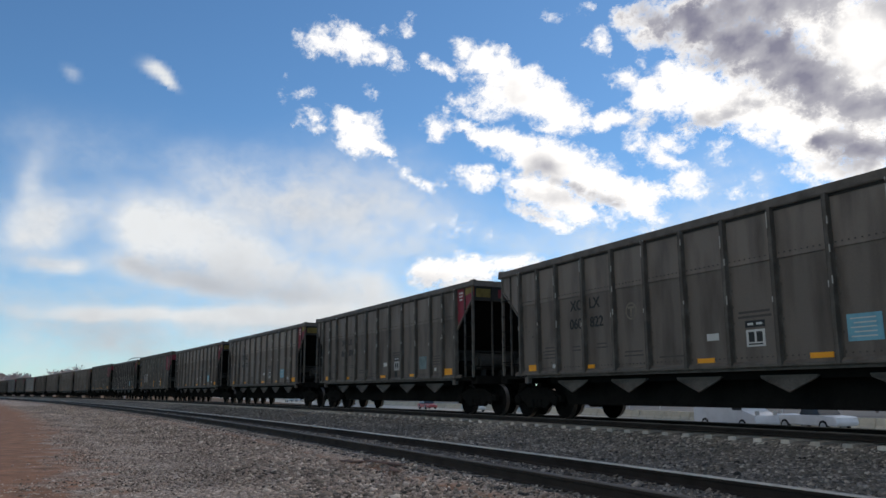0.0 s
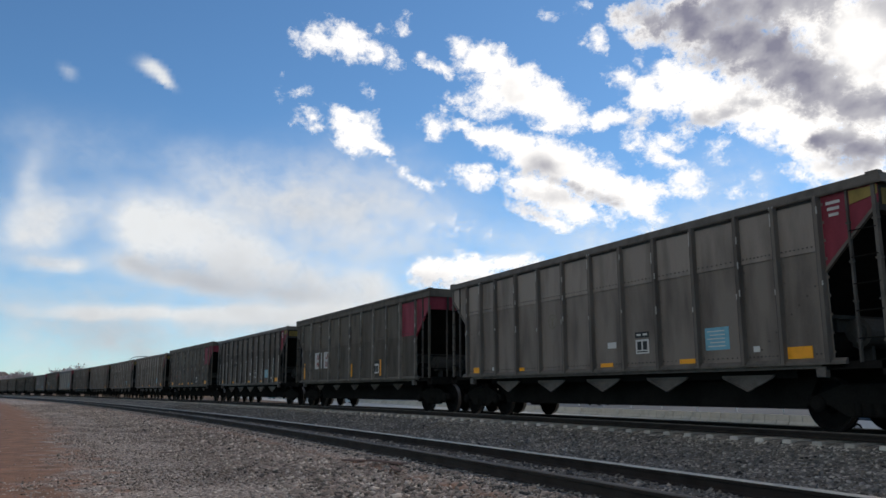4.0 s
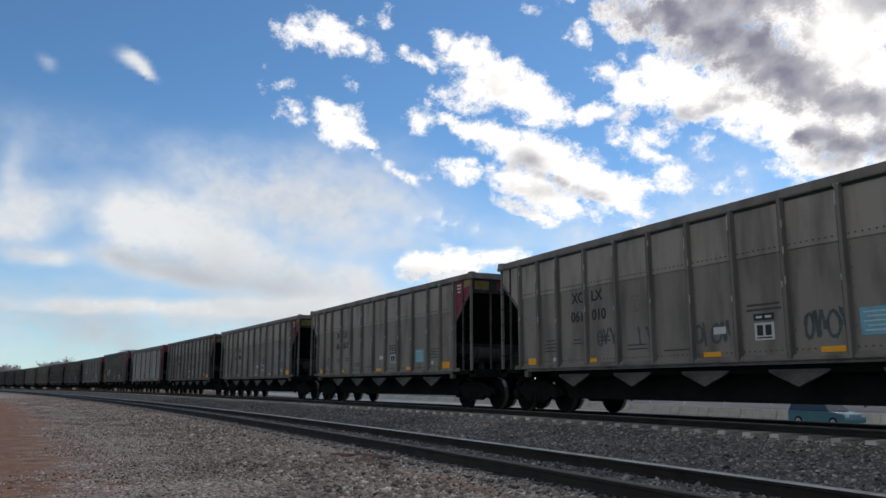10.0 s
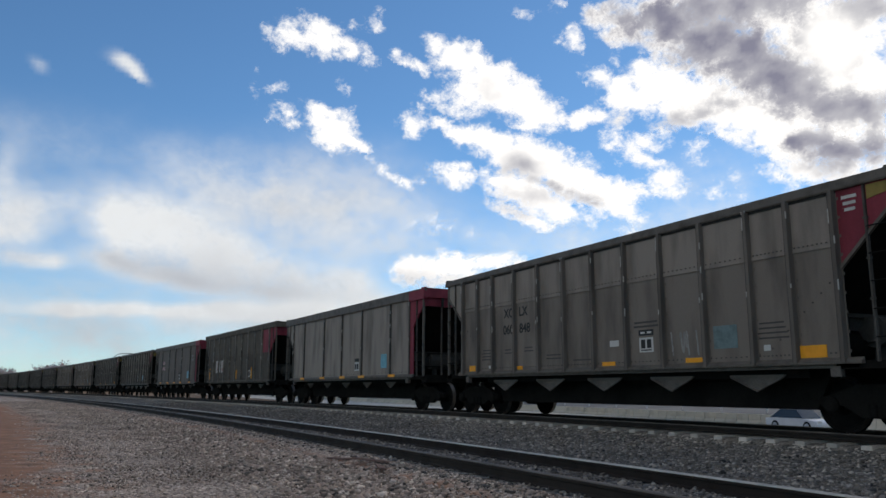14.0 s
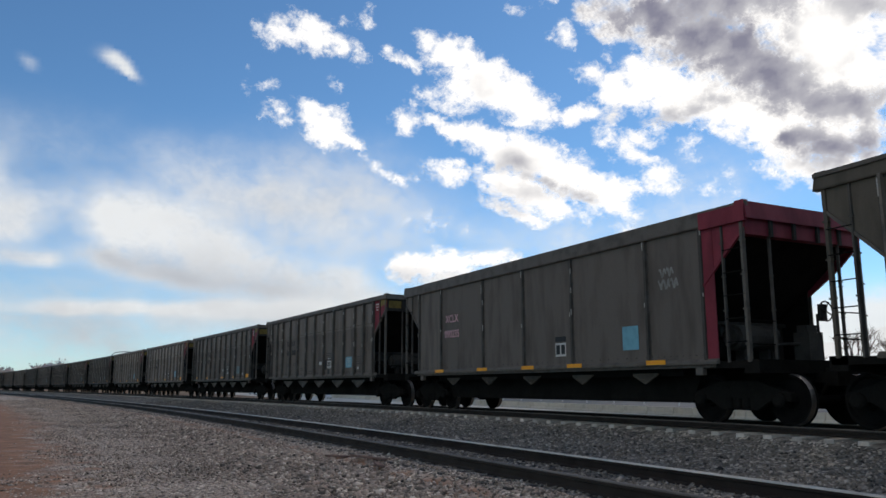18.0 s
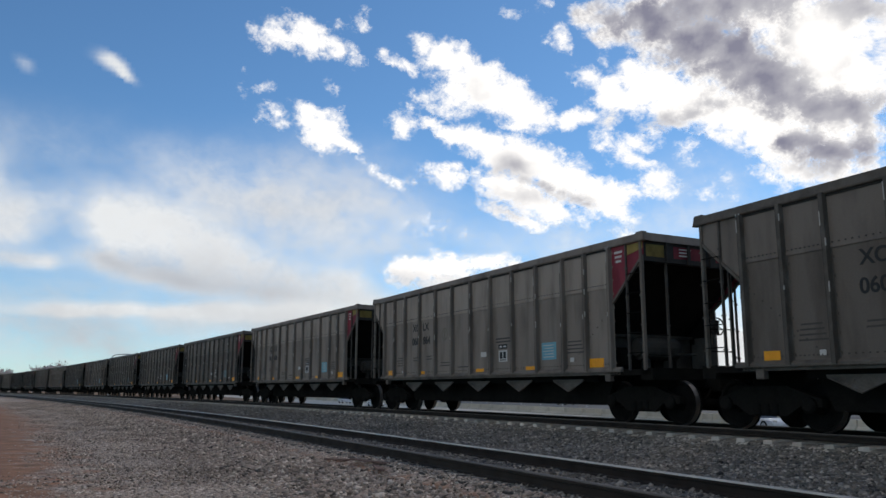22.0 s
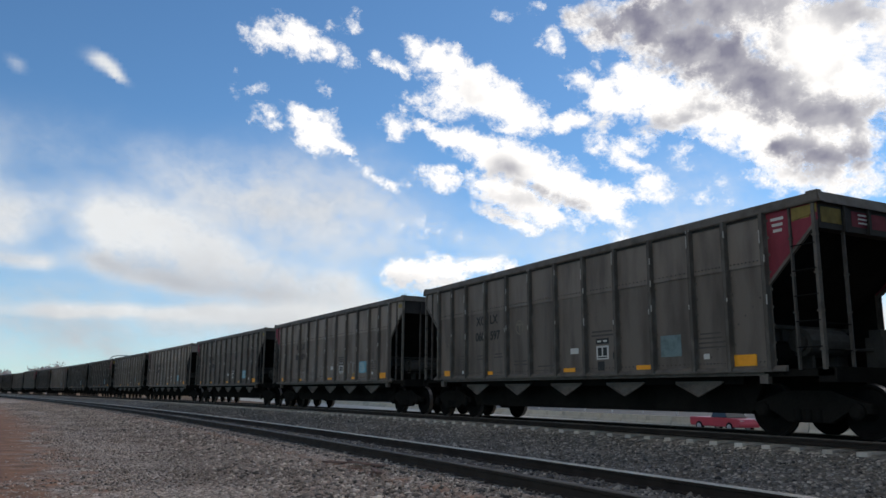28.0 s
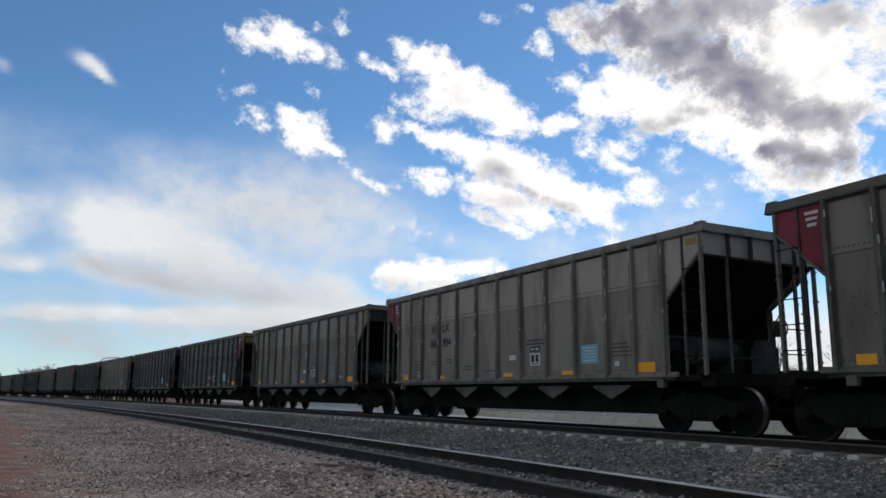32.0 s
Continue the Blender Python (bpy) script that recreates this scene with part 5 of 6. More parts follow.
cloud(True, (-18.2, 5.3, 8.6, 0.5, 0, 1.6, 0.03), (-10.4, 5.4, 7.6, 0.9, -2, 1.5, 0.08), (-5.1, 6.0, 4.1, 1.4, 0, 0.9, 0.15), (-24.0, 5.0, 4.1, 0.3, 0, 1, 0), (-9.2, 4.1, 7.2, 0.5, 0, 0.7, 0.4))
cloud(True, (-11.9, 13.0, 8.7, 3.2, 15, 0.6, 0.12), (-5.2, 12.4, 5.7, 2.9, 10, 0.6, 0.2), (-18.7, 14.2, 9.0, 2.6, 0, 0.35, 0.1), (-27.3, 16.7, 6.0, 2.3, 0, 0.25, 0))
cloud(True, (9.0, 10.2, 7.3, 2.0, 0, 0.5, 0), (0.7, 12.0, 7.0, 2.5, 10, 0.4, 0.15), (19.0, 11.7, 7.4, 1.9, -5, 0.55, 0), (21.1, 15.0, 5.1, 2.2, 0, 0.4, 0))
cloud(True, (-26.0, 3.4, 20.0, 5.0, 0, 0.6, 0.3), (-4.0, 3.4, 20.0, 5.5, 0, 0.6, 0.25))
cloud(True, (-26.0, 10.4, 14.17, 4.07, 0, 0.45, 0.15), (-8.2, 12.3, 10.74, 4.48, 5, 0.55, 0.2), (-4.8, 14.5, 6.74, 3.67, 10, 0.4, 0.1))

cloud(True, (14.0, 3.2, 16.0, 2.6, 0, 1.3, 0.1), (30.0, 3.0, 16.0, 3.0, 0, 1.5, 0.05), (46.0, 3.0, 14.0, 3.0, 0, 1.4, 0.05))


# same glowing cloud, added unseen over the rest of the sky to whiten the light
def fill_clouds(count):
    rnd = random.Random(11)
    for _ in range(count):
        a, e, w = rnd.uniform(42, 318), rnd.uniform(10, 70), rnd.uniform(6, 13)
        cloud(False, *[(a + rnd.uniform(-w, w) / math.cos(radians(e)), min(78, e + rnd.uniform(-5, 5)), w * rnd.uniform(0.5, 1.0), w * rnd.uniform(0.3, 0.6), rnd.uniform(-30, 30), 1.2, 0.3) for k in range(4)])


fill_clouds(33)


# ---- ties ----
def ties():
    def make(bm):
        ring = [(-0.12, -1.30, -0.22), (0.12, -1.30, -0.22), (0.095, -1.30, 0.0), (-0.095, -1.30, 0.0)]
        prism(bm, ring, (0, 2.60, 0))
    for lat, top, mat, text in ((0.0, RAIL_Z - 0.138, "tie", "row of pale concrete ties bedded in ballast"), (APART, RAIL2_Z - 0.18, "wood_tie", "row of dark weathered wooden ties sunk in ballast")):
        me = shared("tie", mat, make, bevel=0.012)
        track_ob = tagged(new("track_ties"), text, "railway ties", kind="structure")
        s, k = -0.677 - 40 * TIE_GAP, 0
        rest = []
        while s < 330:
            p = track(s, lat, top)
            m = Matrix.Translation(p) @ Matrix.Rotation(heading(s), 4, "Z")
            if k < 150:
                ob = new("tie", me)
                ob.parent = track_ob
                ob.matrix_basis = m
            else:
                rest.append(m)
            s += TIE_GAP
            k += 1
        co = np.array([v.co for v in me.vertices])
        verts, faces = [], []
        for m in rest:
            b = len(verts)
            verts += [tuple(m @ Vector(c)) for c in co]
            faces += [tuple(b + i for i in f.vertices) for f in me.polygons]
        far = bpy.data.meshes.new("far_ties")
        far.from_pydata(verts, [], faces)
        far.materials.append(MAT[mat])
        tagged(piece("far_ties", far, track_ob), kind="stuff")


ties()


def stones(name, mat, count, s0, s1, lat0, lat1, height, size, seed, label, dense_near=0.0, thin=0.0):
    """Loose broken stone, joined."""
    rng = np.random.default_rng(seed)
    base = np.array([(1, 0, 0), (-1, 0, 0), (0, 1, 0), (0, -1, 0), (0, 0, 1), (0, 0, -1)], float)
    tri = np.array([(0, 2, 4), (2, 1, 4), (1, 3, 4), (3, 0, 4), (2, 0, 5), (1, 2, 5), (3, 1, 5), (0, 3, 5)])
    s = s0 + (s1 - s0) * rng.random(count) ** (1 + dense_near)
    lat = lat0 + (lat1 - lat0) * rng.random(count)
    if thin:
        keep = rng.random(count) > np.clip((lat - thin) / (lat1 - thin), 0, 1) ** 0.7 + np.where((lat > APART + 1.25) & (lat < APART + 1.6), 0.6, 0)
        s, lat = s[keep], lat[keep]
        count = len(s)
    r = size * np.exp(rng.normal(0, 0.3, count)) * (np.interp(lat, (APART + 1.5, APART + 1.9, 9.3, 10.4), (0.7, 1.15, 1.05, 0.6)) if thin else 1.0)
    a = np.interp(s, S_GRID, _a)
    cx, cy = np.interp(s, S_GRID, _x) - np.sin(a) * lat, np.interp(s, S_GRID, _y) + np.cos(a) * lat
    cz = height(lat)
    v = base[None] * r[:, None, None] * (0.65 + 0.6 * rng.random((count, 6, 1)))
    q = rng.normal(size=(count, 3, 3))
    q, _ = np.linalg.qr(q)
    v = np.einsum("nij,nkj->nki", q, v)
    v[:, :, 2] *= 0.75
    v += np.stack([cx, cy, cz + r * 0.2], 1)[:, None, :]
    verts = v.reshape(-1, 3)
    faces = (tri[None] + 6 * np.arange(count)[:, None, None]).reshape(-1, 3)
    me = bpy.data.meshes.new(name)
    me.vertices.add(len(verts))
    me.vertices.foreach_set("co", verts.ravel())
    me.loops.add(faces.size)
    me.loops.foreach_set("vertex_index", faces.ravel().astype("i"))
    me.polygons.add(len(faces))
    me.polygons.foreach_set("loop_start", (np.arange(len(faces)) * 3).astype("i"))
    me.update(calc_edges=True)
    me.materials.append(MAT[mat])
    tagged(new(name, me), label, "stones", kind="stuff")


def shoulder(lat):
    d = lat - APART - 1.2
    return np.interp(d, (0, 0.35, 0.9, 1.6, 5), (0.13, 0.05, 0.01, 0.0, 0.0))


def between(lat):
    return np.interp(lat, (1.12, 1.36, 1.8, 2.7, APART - 1.9, APART + 1.25), (0.43, 0.355, 0.265, 0.165, 0.125, 0.13))


stones("loose_stones", "stones", 135000, -14, 75, APART + 1.0, 15.0, shoulder, 0.030, 1, "loose pinkish-grey crushed stone", 0.9, thin=10.3)
stones("ballast_stones", "dark_stones", 30000, -14, 45, 1.4, APART + 0.9, between, 0.028, 2, "dark grey angular ballast stone", 0.5)



def debris():
    """Broken planks and twigs lying by the near rail and on the gravel."""
    for s, lat, turn, length, w in ((-6.6, APART + 1.35, 0.2, 1.1, 0.12), (-7.4, APART + 1.5, -0.25, 0.8, 0.10), (-5.6, APART + 1.55, 0.6, 0.5, 0.14)):
        bm = bmesh.new()
        prism(bm, [(-length / 2, -w / 2, 0), (-length / 2 + 0.05, w / 2, 0), (length / 2, w / 2 - 0.02, 0), (length / 2 - 0.07, -w / 2 + 0.01, 0)], (0, 0, 0.035))
        ob = tagged(new("plank", mesh_of("plank", bm, "plank", bevel=0.006)), "broken weathered plank lying in gravel", "plank", "trackside debris")
        ob.matrix_basis = Matrix.Translation(track(s, lat, float(shoulder(np.array([lat]))[0]) + 0.03)) @ Matrix.Rotation(heading(s) + turn, 4, "Z") @ Matrix.Rotation(0.06, 4, "X")
    rnd = random.Random(5)
    for s, lat in ((1.5, 9.9), (3.2, 10.3), (-1.0, 10.6), (6.0, 9.2)):
        bm = bmesh.new()
        p, d = Vector((0, 0, 0)), Vector((1, 0, 0))
        for k in range(6):
            q = p + d * 0.09
            rod(bm, p, q, 0.009 - 0.001 * k, 5)
            p, d = q, (d + Vector((0, rnd.uniform(-0.4, 0.4), rnd.uniform(-0.1, 0.1)))).normalized()
        ob = tagged(new("twig", mesh_of("twig", bm, "bark")), "dry dark twig lying on gravel", "twig", "trackside debris")
        ob.matrix_basis = Matrix.Translation(track(s, lat, 0.03)) @ Matrix.Rotation(rnd.uniform(-0.5, 0.5), 4, "Z")


debris()


# ---- the road beyond the tracks ----
ROAD_MID, ROAD_TURN, ROAD_Z = Vector((23.5, 72.0, 0)), radians(110.5), -1.42
ROAD_WAY = Vector((math.cos(ROAD_TURN), math.sin(ROAD_TURN), 0))
ROAD_SIDE = Vector((-math.sin(ROAD_TURN), math.cos(ROAD_TURN), 0))      # towards the camera


def on_road(u, off, z=0.0):
    p = ROAD_MID + ROAD_WAY * u + ROAD_SIDE * off
    return Vector((p.x, p.y, ROAD_Z + z))


def road():
    for name, mat, off0, off1, text in (("road", "concrete", -1.0, 13.0, "pale concrete highway beyond the tracks"), ("road", "asphalt", -42.0, -1.0, "grey asphalt carriageway behind the barrier")):
        bm = bmesh.new()
        bm.faces.new([bm.verts.new(on_road(u, o, 0.03)) for u, o in ((-1300, off0), (1300, off0), (1300, off1), (-1300, off1))])
        tagged(new(name, mesh_of(name, bm, mat)), text, "road", kind="structure")

    def seg(bm):
        ring = [(-0.30, 0.0), (0.30, 0.0), (0.28, 0.08), (0.13, 0.28), (0.09, 0.76), (-0.09, 0.76), (-0.13, 0.28), (-0.28, 0.08)]
        for k in (-1.98, -0.655, 0.67):
            prism(bm, [(k, a, b) for a, b in ring], (1.265, 0, 0))
        box(bm, -1.97, 1.97, -0.05, 0.05, 0.05, 0.72)
    holder = tagged(new("median_barrier"), "weathered concrete barrier in segments along the highway", "barrier", kind="structure")
    me = shared("barrier_segment", "barrier", seg)
    for i in range(-16, 64):
        ob = new("barrier_segment", me)
        ob.parent = holder
        ob.matrix_basis = Matrix.Translation(on_road(i * 4.0, 0, 0.03)) @ Matrix.Rotation(ROAD_TURN, 4, "Z")
    fence = tagged(new("marker_posts"), "row of short white posts beyond the highway", "posts", kind="structure")
    gp = shared("marker_post", "white", lambda bm: box(bm, -0.07, 0.07, -0.07, 0.07, 0, 1.3), bevel=0.015)
    for i in range(-14, 40):
        ob = new("post", gp)
        ob.parent = fence
        ob.matrix_basis = Matrix.Translation(on_road(i * 8.0, -24.0, 0.02)) @ Matrix.Rotation(ROAD_TURN, 4, "Z")


road()

VEHICLES = []
PAINT = {}


def paint(rgb):
    if rgb not in PAINT:
        PAINT[rgb] = "paint%d" % len(PAINT)
        MAT[PAINT[rgb]] = material("car_paint", rgb, 0.35, 0.1, grain=20, vary=0.04, stain=1, stains=0.15, bump=0)
    return PAINT[rgb]


def vehicle(kind, rgb, colour, lane, keys):
    """A road vehicle, nose towards +x. keys: (seconds, metres along the road)."""
    ob = tagged(new({"sedan": "sedan_car", "suv": "estate_car", "pickup": "pickup_truck", "van": "box_van"}[kind]), "%s %s driving on the highway" % (colour, {"sedan": "sedan", "suv": "estate car", "pickup": "pickup truck", "van": "box van"}[kind]), "car", "highway traffic")
    p = paint(rgb)
    L, W, H = {"sedan": (4.6, 1.78, 1.45), "suv": (4.7, 1.85, 1.75), "pickup": (5.5, 1.95, 1.85), "van": (6.4, 2.1, 2.7)}[kind]
    a = L / 2
    belt = H * 0.58
    low = {"sedan": [(-a, 0.35), (-a, belt * 0.95), (-a * 0.55, belt), (a * 0.35, belt), (a * 0.95, belt * 0.80), (a, 0.45), (a * 0.96, 0.25), (-a * 0.96, 0.25)],
           "suv": [(-a, 0.40), (-a, belt), (a * 0.4, belt), (a * 0.95, belt * 0.85), (a, 0.5), (a * 0.96, 0.3), (-a * 0.96, 0.3)],
           "pickup": [(-a, 0.55), (-a, belt), (a * 0.45, belt), (a * 0.96, belt * 0.92), (a, 0.6), (a * 0.96, 0.4), (-a * 0.96, 0.42)],
           "van": [(-a, 0.45), (-a, H), (a * 0.55, H), (a * 0.62, 1.3), (a * 0.97, 1.05), (a, 0.5), (a * 0.96, 0.35), (-a * 0.96, 0.4)]}[kind]
    bm = bmesh.new()
    prism(bm, [(x, -W / 2, z) for x, z in low], (0, W, 0))
    part("body", bm, p, ob, bevel=0.06)
    cab = {"sedan": (-a * 0.82, -a * 0.45, a * 0.12, a * 0.45), "suv": (-a * 0.98, -a * 0.85, a * 0.15, a * 0.48), "pickup": (-a * 0.12, -a * 0.05, a * 0.30, a * 0.52), "van": (a * 0.35, a * 0.42, a * 0.5, a * 0.66)}[kind]
    if kind != "van":
        bm = bmesh.new()
        rows = [[(cab[0], belt), (cab[3], belt), (cab[2], H), (cab[1], H)]]
        lowr, top = W / 2 * 0.96, W / 2 * 0.78
        vs = [bm.verts.new((x, s * (lowr if z == belt else top), z)) for s in (1, -1) for x, z in rows[0]]
        for q in ((0, 1, 2, 3), (7, 6, 5, 4), (0, 4, 5, 1), (1, 5, 6, 2), (2, 6, 7, 3), (3, 7, 4, 0)):
            bm.faces.new([vs[i] for i in q])
        part("glasshouse", bm, "glass", ob, "tinted windows", bevel=0.03)
        bm = bmesh.new()
        box(bm, cab[1] - 0.05, cab[2] + 0.05, -top - 0.02, top + 0.02, H - 0.05, H + 0.02)
        part("roof", bm, p, ob, bevel=0.02)
    else:
        bm = bmesh.new()
        box(bm, a * 0.30, a * 0.60, -W / 2 - 0.01, W / 2 + 0.01, 1.35, 1.95)
        part("cab_window", bm, "glass", ob)
    r = 0.33 if kind in ("sedan", "suv") else 0.38
    for x in (a * 0.60, -a * 0.60):
        for s in (1, -1):
            t = piece("wheel", shared("road_tyre%.2f" % r, "tyre", lambda bm: lathe(bm, ((r - 0.02, -0.11), (r, -0.08), (r, 0.08), (r - 0.02, 0.11)), sides=18)), ob, (x, s * (W / 2 - 0.08), r))
            piece("rim", shared("road_rim%.2f" % r, "galv", lambda bm: lathe(bm, ((r * 0.62, -0.118), (r * 0.62, 0.118)), sides=12)), t)
    for s in (1, -1):
        for x, m, nm in ((a * 0.955, "white", "headlight"), (-a * 0.99, "red", "tail_light")):
            bm = bmesh.new()
            box(bm, x - 0.05, x + 0.05, s * W * 0.36 - 0.15, s * W * 0.36 + 0.15, belt * 0.68, belt * 0.84)
            part(nm, bm, m, ob)
    VEHICLES.append((ob, lane, keys))


WHITE, SILVER = (0.62, 0.62, 0.62), (0.42, 0.45, 0.44)
vehicle("sedan", (0.42, 0.08, 0.08), "red", 5, ((1, 22.7), (2, -15.7)))
vehicle("sedan", SILVER, "silver", 5, ((1, 9.9), (2, -22.2)))
vehicle("pickup", WHITE, "white", 5, ((0, -17.5), (1, -51.0)))
vehicle("van", WHITE, "white", 8, ((0, -13.3), (1, -47.0)))
vehicle("sedan", SILVER, "silver", 5, ((1, -7.0), (2, -40.0)))
vehicle("sedan", WHITE, "white", 5, ((2, 45.0), (3, 11.0)))
vehicle("sedan", WHITE, "white", -31, ((2, 90.6), (3, 121.0)))
vehicle("sedan", WHITE, "white", 5, ((5.6, -15.0), (6.6, -49.0)))
vehicle("sedan", SILVER, "silver", 8, ((5.6, -22.0), (6.6, -57.0)))
vehicle("suv", (0.40, 0.47, 0.46), "pale green", 5, ((6, 38.1), (7, -1.3)))
vehicle("sedan", (0.07, 0.075, 0.085), "dark grey", 8, ((8, 13.5), (9, -19.3)))
vehicle("sedan", (0.05, 0.065, 0.065), "slate grey", 5, ((8, 12.1), (9, -20.1)))
vehicle("suv", (0.06, 0.16, 0.17), "dark teal", 5, ((9, 22.8), (10, -19.4)))
vehicle("sedan", WHITE, "white", 5, ((14, -17.6), (15, -51.0)))
vehicle("sedan", WHITE, "white", 8, ((24, 4.6), (25, -29.0)))
vehicle("sedan", WHITE, "white", 5, ((25, 2.1), (26, -32.0)))
vehicle("pickup", (0.45, 0.04, 0.06), "red", 5, ((28, -10.6), (28.2, -17.3)))
vehicle("sedan", WHITE, "white", 5, ((21, 20.0), (22, -14.0)))
vehicle("suv", WHITE, "white", -31, ((7, 12.9), (8, 44.0)))
vehicle("suv", WHITE, "white", -34, ((8, 64.6), (9, 95.0)))
vehicle("pickup", (0.07, 0.075, 0.08), "dark", -31, ((3, 38.0), (4, 69.0)))
vehicle("pickup", (0.10, 0.14, 0.12), "dark green", -31, ((10, 58.0), (11, 89.0)))
vehicle("suv", WHITE, "white", -31, ((22, 75.0), (23, 106.0)))
vehicle("suv", (0.12, 0.13, 0.15), "black", -34, ((23, 28.0), (24, 59.0)))
vehicle("pickup", (0.10, 0.14, 0.15), "dark", -31, ((30, 38.0), (31, 69.0)))


# ---- lamp, trees, hills ----
def street_lamp(x, y, base, high, turn):
    ob = tagged(new("street_lamp"), "tall grey highway street lamp with a curved arm", "street lamp")
    ob.matrix_basis = Matrix.Translation((x, y, base)) @ Matrix.Rotation(turn, 4, "Z")
    bm = bmesh.new()
    rod(bm, (0, 0, 0), (0, 0, high - 1.2), 0.11, 8)
    part("pole", bm, "galv", ob)
    bm = bmesh.new()
    pts = [(0, 0, high - 1.2), (0.15, 0, high - 0.55), (0.6, 0, high - 0.15), (1.3, 0, high), (2.6, 0, high + 0.05)]
    for a, b in zip(pts, pts[1:]):
        rod(bm, a, b, 0.07, 6)
    part("arm", bm, "galv", ob)
    bm = bmesh.new()
    box(bm, 2.4, 3.2, -0.16, 0.16, high - 0.06, high + 0.12)
    part("lamp_head", bm, "galv", ob, bevel=0.04)


street_lamp(-56.1, 140, -1.65, 9.05, 0.15)


def bare_tree(x, y, z, high, seed):
    rnd = random.Random(seed)
    ob = tagged(new("bare_tree"), "leafless winter tree with fine twigs", "tree", "bare trees")
    ob.location = (x, y, z)
    trunk, twigs = bmesh.new(), bmesh.new()
    rod(trunk, (0, 0, 0), (0, 0, high * 0.35), high * 0.018, 6)

    def grow(p, d, length, r, depth):
        q = p + d * length
        rod(trunk if depth > 2 else twigs, p, q, r, 4 if depth > 2 else 3)
        if depth:
            for _ in range(3):
                e = (d + Vector((rnd.uniform(-0.7, 0.7), rnd.uniform(-0.7, 0.7), rnd.uniform(-0.1, 0.5)))).normalized()
                grow(p + d * length * rnd.uniform(0.6, 1.0), e, length * rnd.uniform(0.6, 0.8), r * 0.55, depth - 1)
    for _ in range(4):
        d = Vector((rnd.uniform(-0.5, 0.5), rnd.uniform(-0.5, 0.5), 1)).normalized()
        grow(Vector((0, 0, high * 0.33)), d, high * 0.24, high * 0.010, 4)
    part("trunk", trunk, "bark", ob)
    part("crown", twigs, "bark", ob)


for i, (az_, dist, high) in enumerate(((24.6, 118, 12), (26.0, 130, 9), (28.5, 110, 11), (31.5, 105, 10), (35, 100, 12), (21.5, 150, 9))):
    bare_tree(math.sin(radians(az_)) * dist, math.cos(radians(az_)) * dist, -1.45, high, 40 + i)


def scrub_tree(x, y, z, high, seed):
    """A far winter tree: trunk, limbs and a crown of many small twig clumps."""
    rnd = random.Random(seed)
    ob = tagged(new("winter_tree"), "distant reddish-brown bare tree against the sky", "tree", "far trees")
    ob.location = (x, y, z)
    trunk, crown = bmesh.new(), bmesh.new()
    rod(trunk, (0, 0, 0), (0, 0, high * 0.5), high * 0.02, 6)
    tips = []
    for i in range(9):
        a, r = rnd.uniform(0, 6.28), rnd.uniform(0.1, 0.42) * high
        q = Vector((math.cos(a) * r, math.sin(a) * r, high * rnd.uniform(0.45, 0.95)))
        rod(trunk, (0, 0, high * rnd.uniform(0.2, 0.5)), q, high * 0.008, 4)
        tips.append(q)
    for i in range(1500):
        c = rnd.choice(tips) + Vector((rnd.gauss(0, 1), rnd.gauss(0, 1), rnd.gauss(0, 0.8))) * high * 0.09
        d = Vector((rnd.gauss(0, 1), rnd.gauss(0, 1), rnd.gauss(0, 1))).normalized() * high * 0.034
        e = d.orthogonal().normalized() * high * 0.02
        crown.faces.new([crown.verts.new(c + k) for k in (d, e, -d, -e)])
    part("trunk", trunk, "hazy_bush", ob)
    part("crown", crown, "hazy_bush", ob)


for i, (az_, dist, high) in enumerate(((-23.9, 330, 9.5), (-24.7, 335, 10), (-25.4, 330, 12.5), (-26.6, 340, 10), (-28.3, 350, 10.5), (-29.2, 345, 9.5), (-30.0, 350, 9), (-30.8, 340, 9.5), (-31.8, 345, 10))):
    scrub_tree(math.sin(radians(az_)) * dist, math.cos(radians(az_)) * dist, -1.45, high * 0.92, 70 + i)


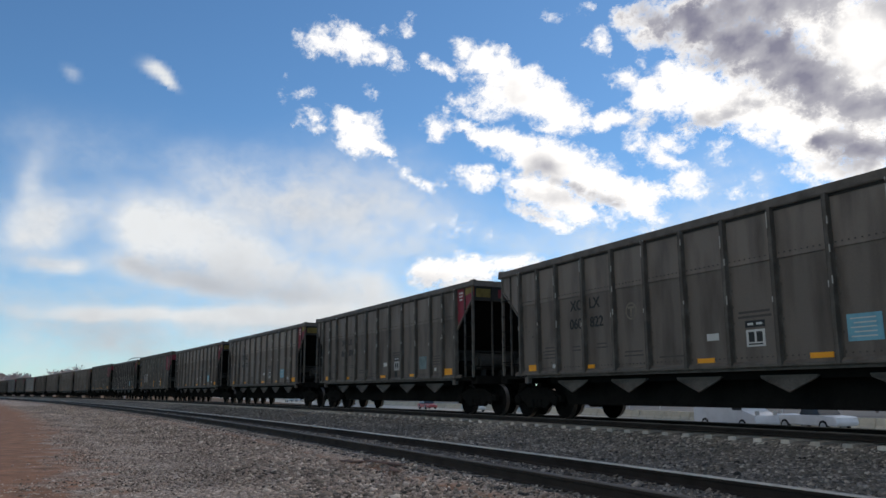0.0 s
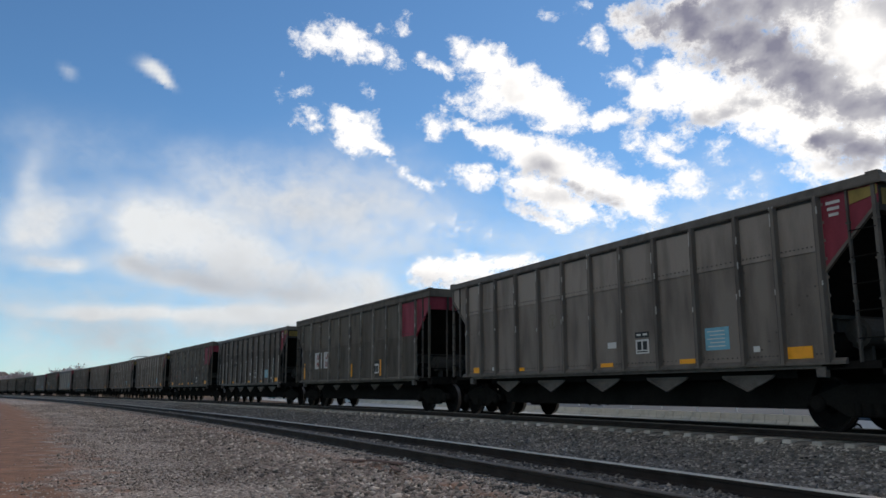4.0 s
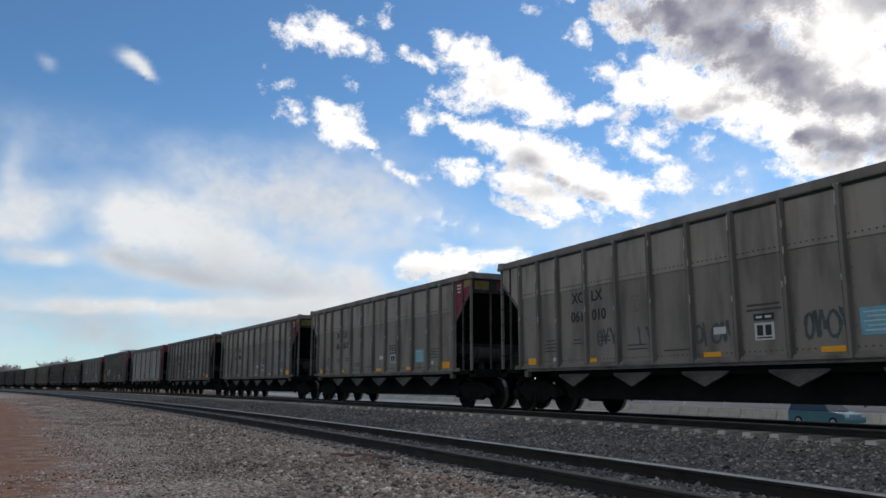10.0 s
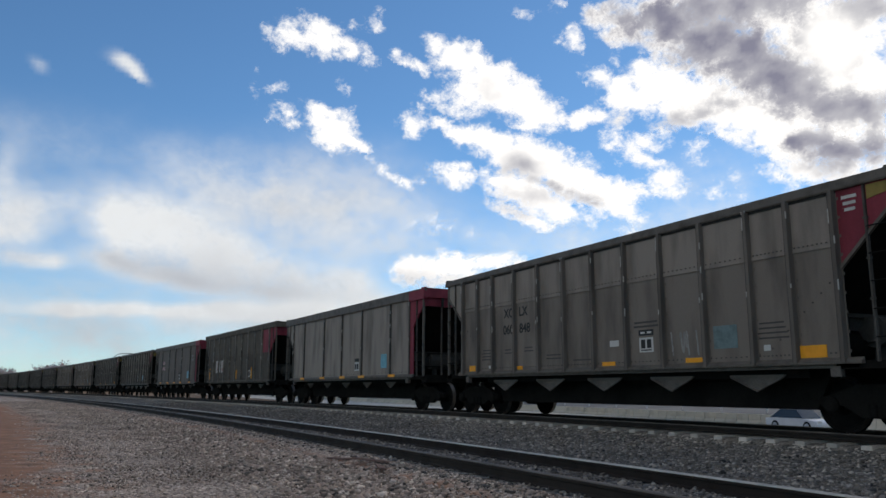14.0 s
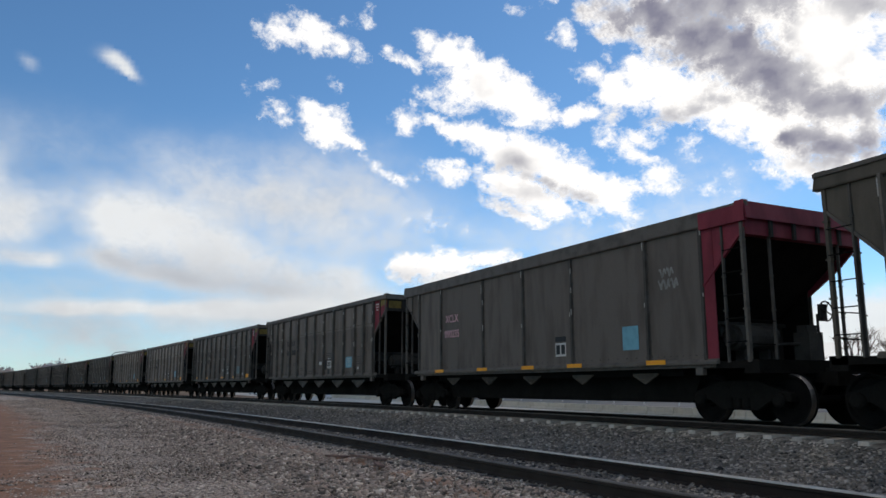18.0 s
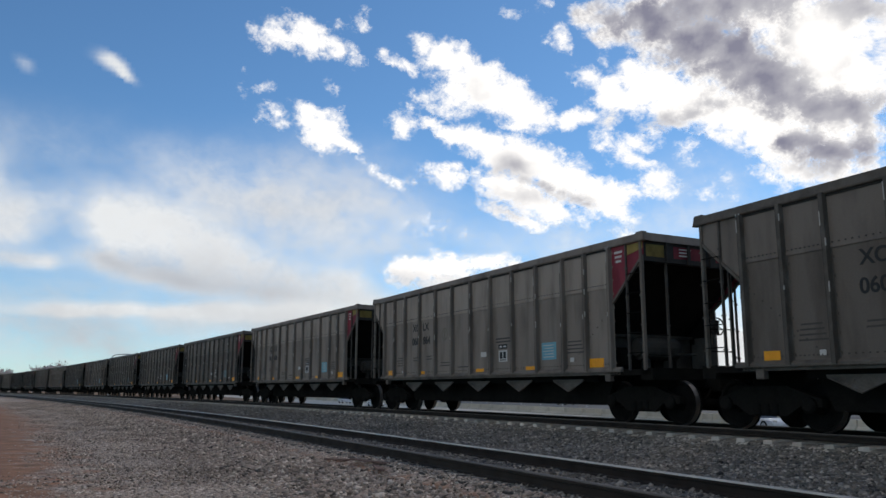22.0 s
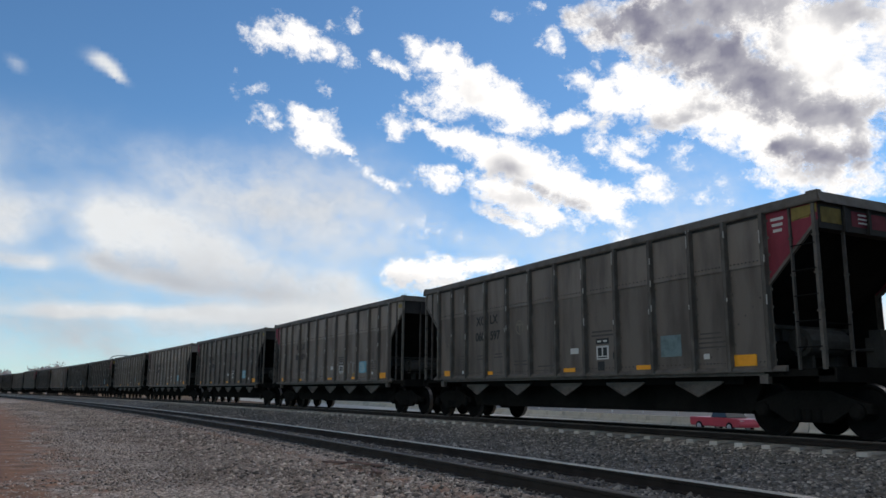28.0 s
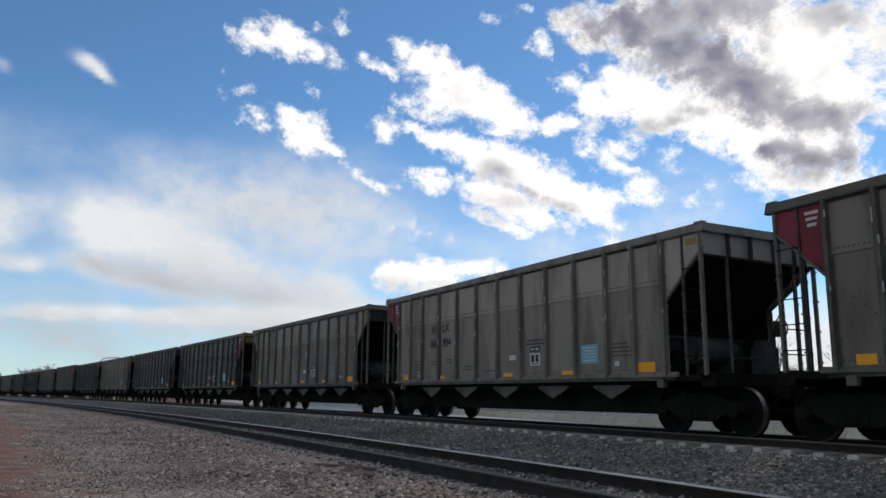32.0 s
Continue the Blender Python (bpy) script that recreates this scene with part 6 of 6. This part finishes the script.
def ridge(name, az0, az1, dist, low, high, mat, label, seed):
    """A distant rise with an uneven skyline."""
    bm = bmesh.new()
    n = 60
    front, top, back = [], [], []
    for i in range(n + 1):
        a = radians(az0 + (az1 - az0) * i / n)
        fade = min(1, i / 6, (n - i) / 6)
        h = (low + (high - low) * (0.5 + 0.5 * noise.fractal((i * 0.11, seed, 0), 1.0, 2.0, 4))) * max(0.05, fade)
        for row, d, z in ((front, dist, -1.3), (top, dist * 1.05, h), (back, dist * 1.12, -1.3)):
            row.append(bm.verts.new((math.sin(a) * d, math.cos(a) * d, z)))
    for r, q in ((front, top), (top, back)):
        for i in range(n):
            bm.faces.new((r[i], r[i + 1], q[i + 1], q[i]))
    me = mesh_of(name, bm, mat, smooth=True)
    tagged(new(name, me), label, "hill", kind="structure")


ridge("backdrop_mountain", 8, 60, 3600, 140, 330, "mountain", "hazy blue-grey mountain range on the horizon", 2.0)
ridge("backdrop_hill", -48, -27, 620, 10, 21, "hill", "low brown hill with scrub on the horizon", 5.0)
ridge("backdrop_hill", -30, 70, 900, 4, 9, "hill", "low dark scrub line behind the highway", 9.0)


# ---- what moves ----
def motions():
    for n, car in CARS:
        rows = []
        for t in range(33):
            s = n * PITCH - 7.33 - advance(t)
            p = track(s, 0, RAIL_Z)
            rows.append((t, Matrix.Translation(p) @ Matrix.Rotation(heading(s), 4, "Z")))
        walk(car, rows)
    # wheels roll: one set of rows, taken over by all wheelsets for each place on its bogie
    first = {}
    for w in MOVING_WHEELS:
        key = round(w.location.x, 2)
        if key not in first:
            x, y, z = w.location
            walk(w, [(f / FPS, Matrix.Translation((x, y, z)) @ Matrix.Rotation(-advance(f / FPS) / 0.457, 4, "Y")) for f in range(961)])
            first[key] = w
        else:
            w.rotation_mode = "QUATERNION"
            w.animation_data_create()
            w.animation_data.action = first[key].animation_data.action
            w.animation_data.action_slot = first[key].animation_data.action_slot
    for c in CLOUDS:
        walk(c, [(0, pose(0, 0, 0)), (32, pose(-0.136 * CLOUD_BASE, -0.031 * CLOUD_BASE, 0))])
    for ob, lane, ((t0, u0), (t1, u1)) in VEHICLES:
        v = (u1 - u0) / (t1 - t0)
        turn = ROAD_TURN + (math.pi if v < 0 else 0)
        walk(ob, [(t, Matrix.Translation(on_road(u0 + v * (t - t0), lane, 0.03)) @ Matrix.Rotation(turn, 4, "Z")) for t in (0, 32)])


motions()
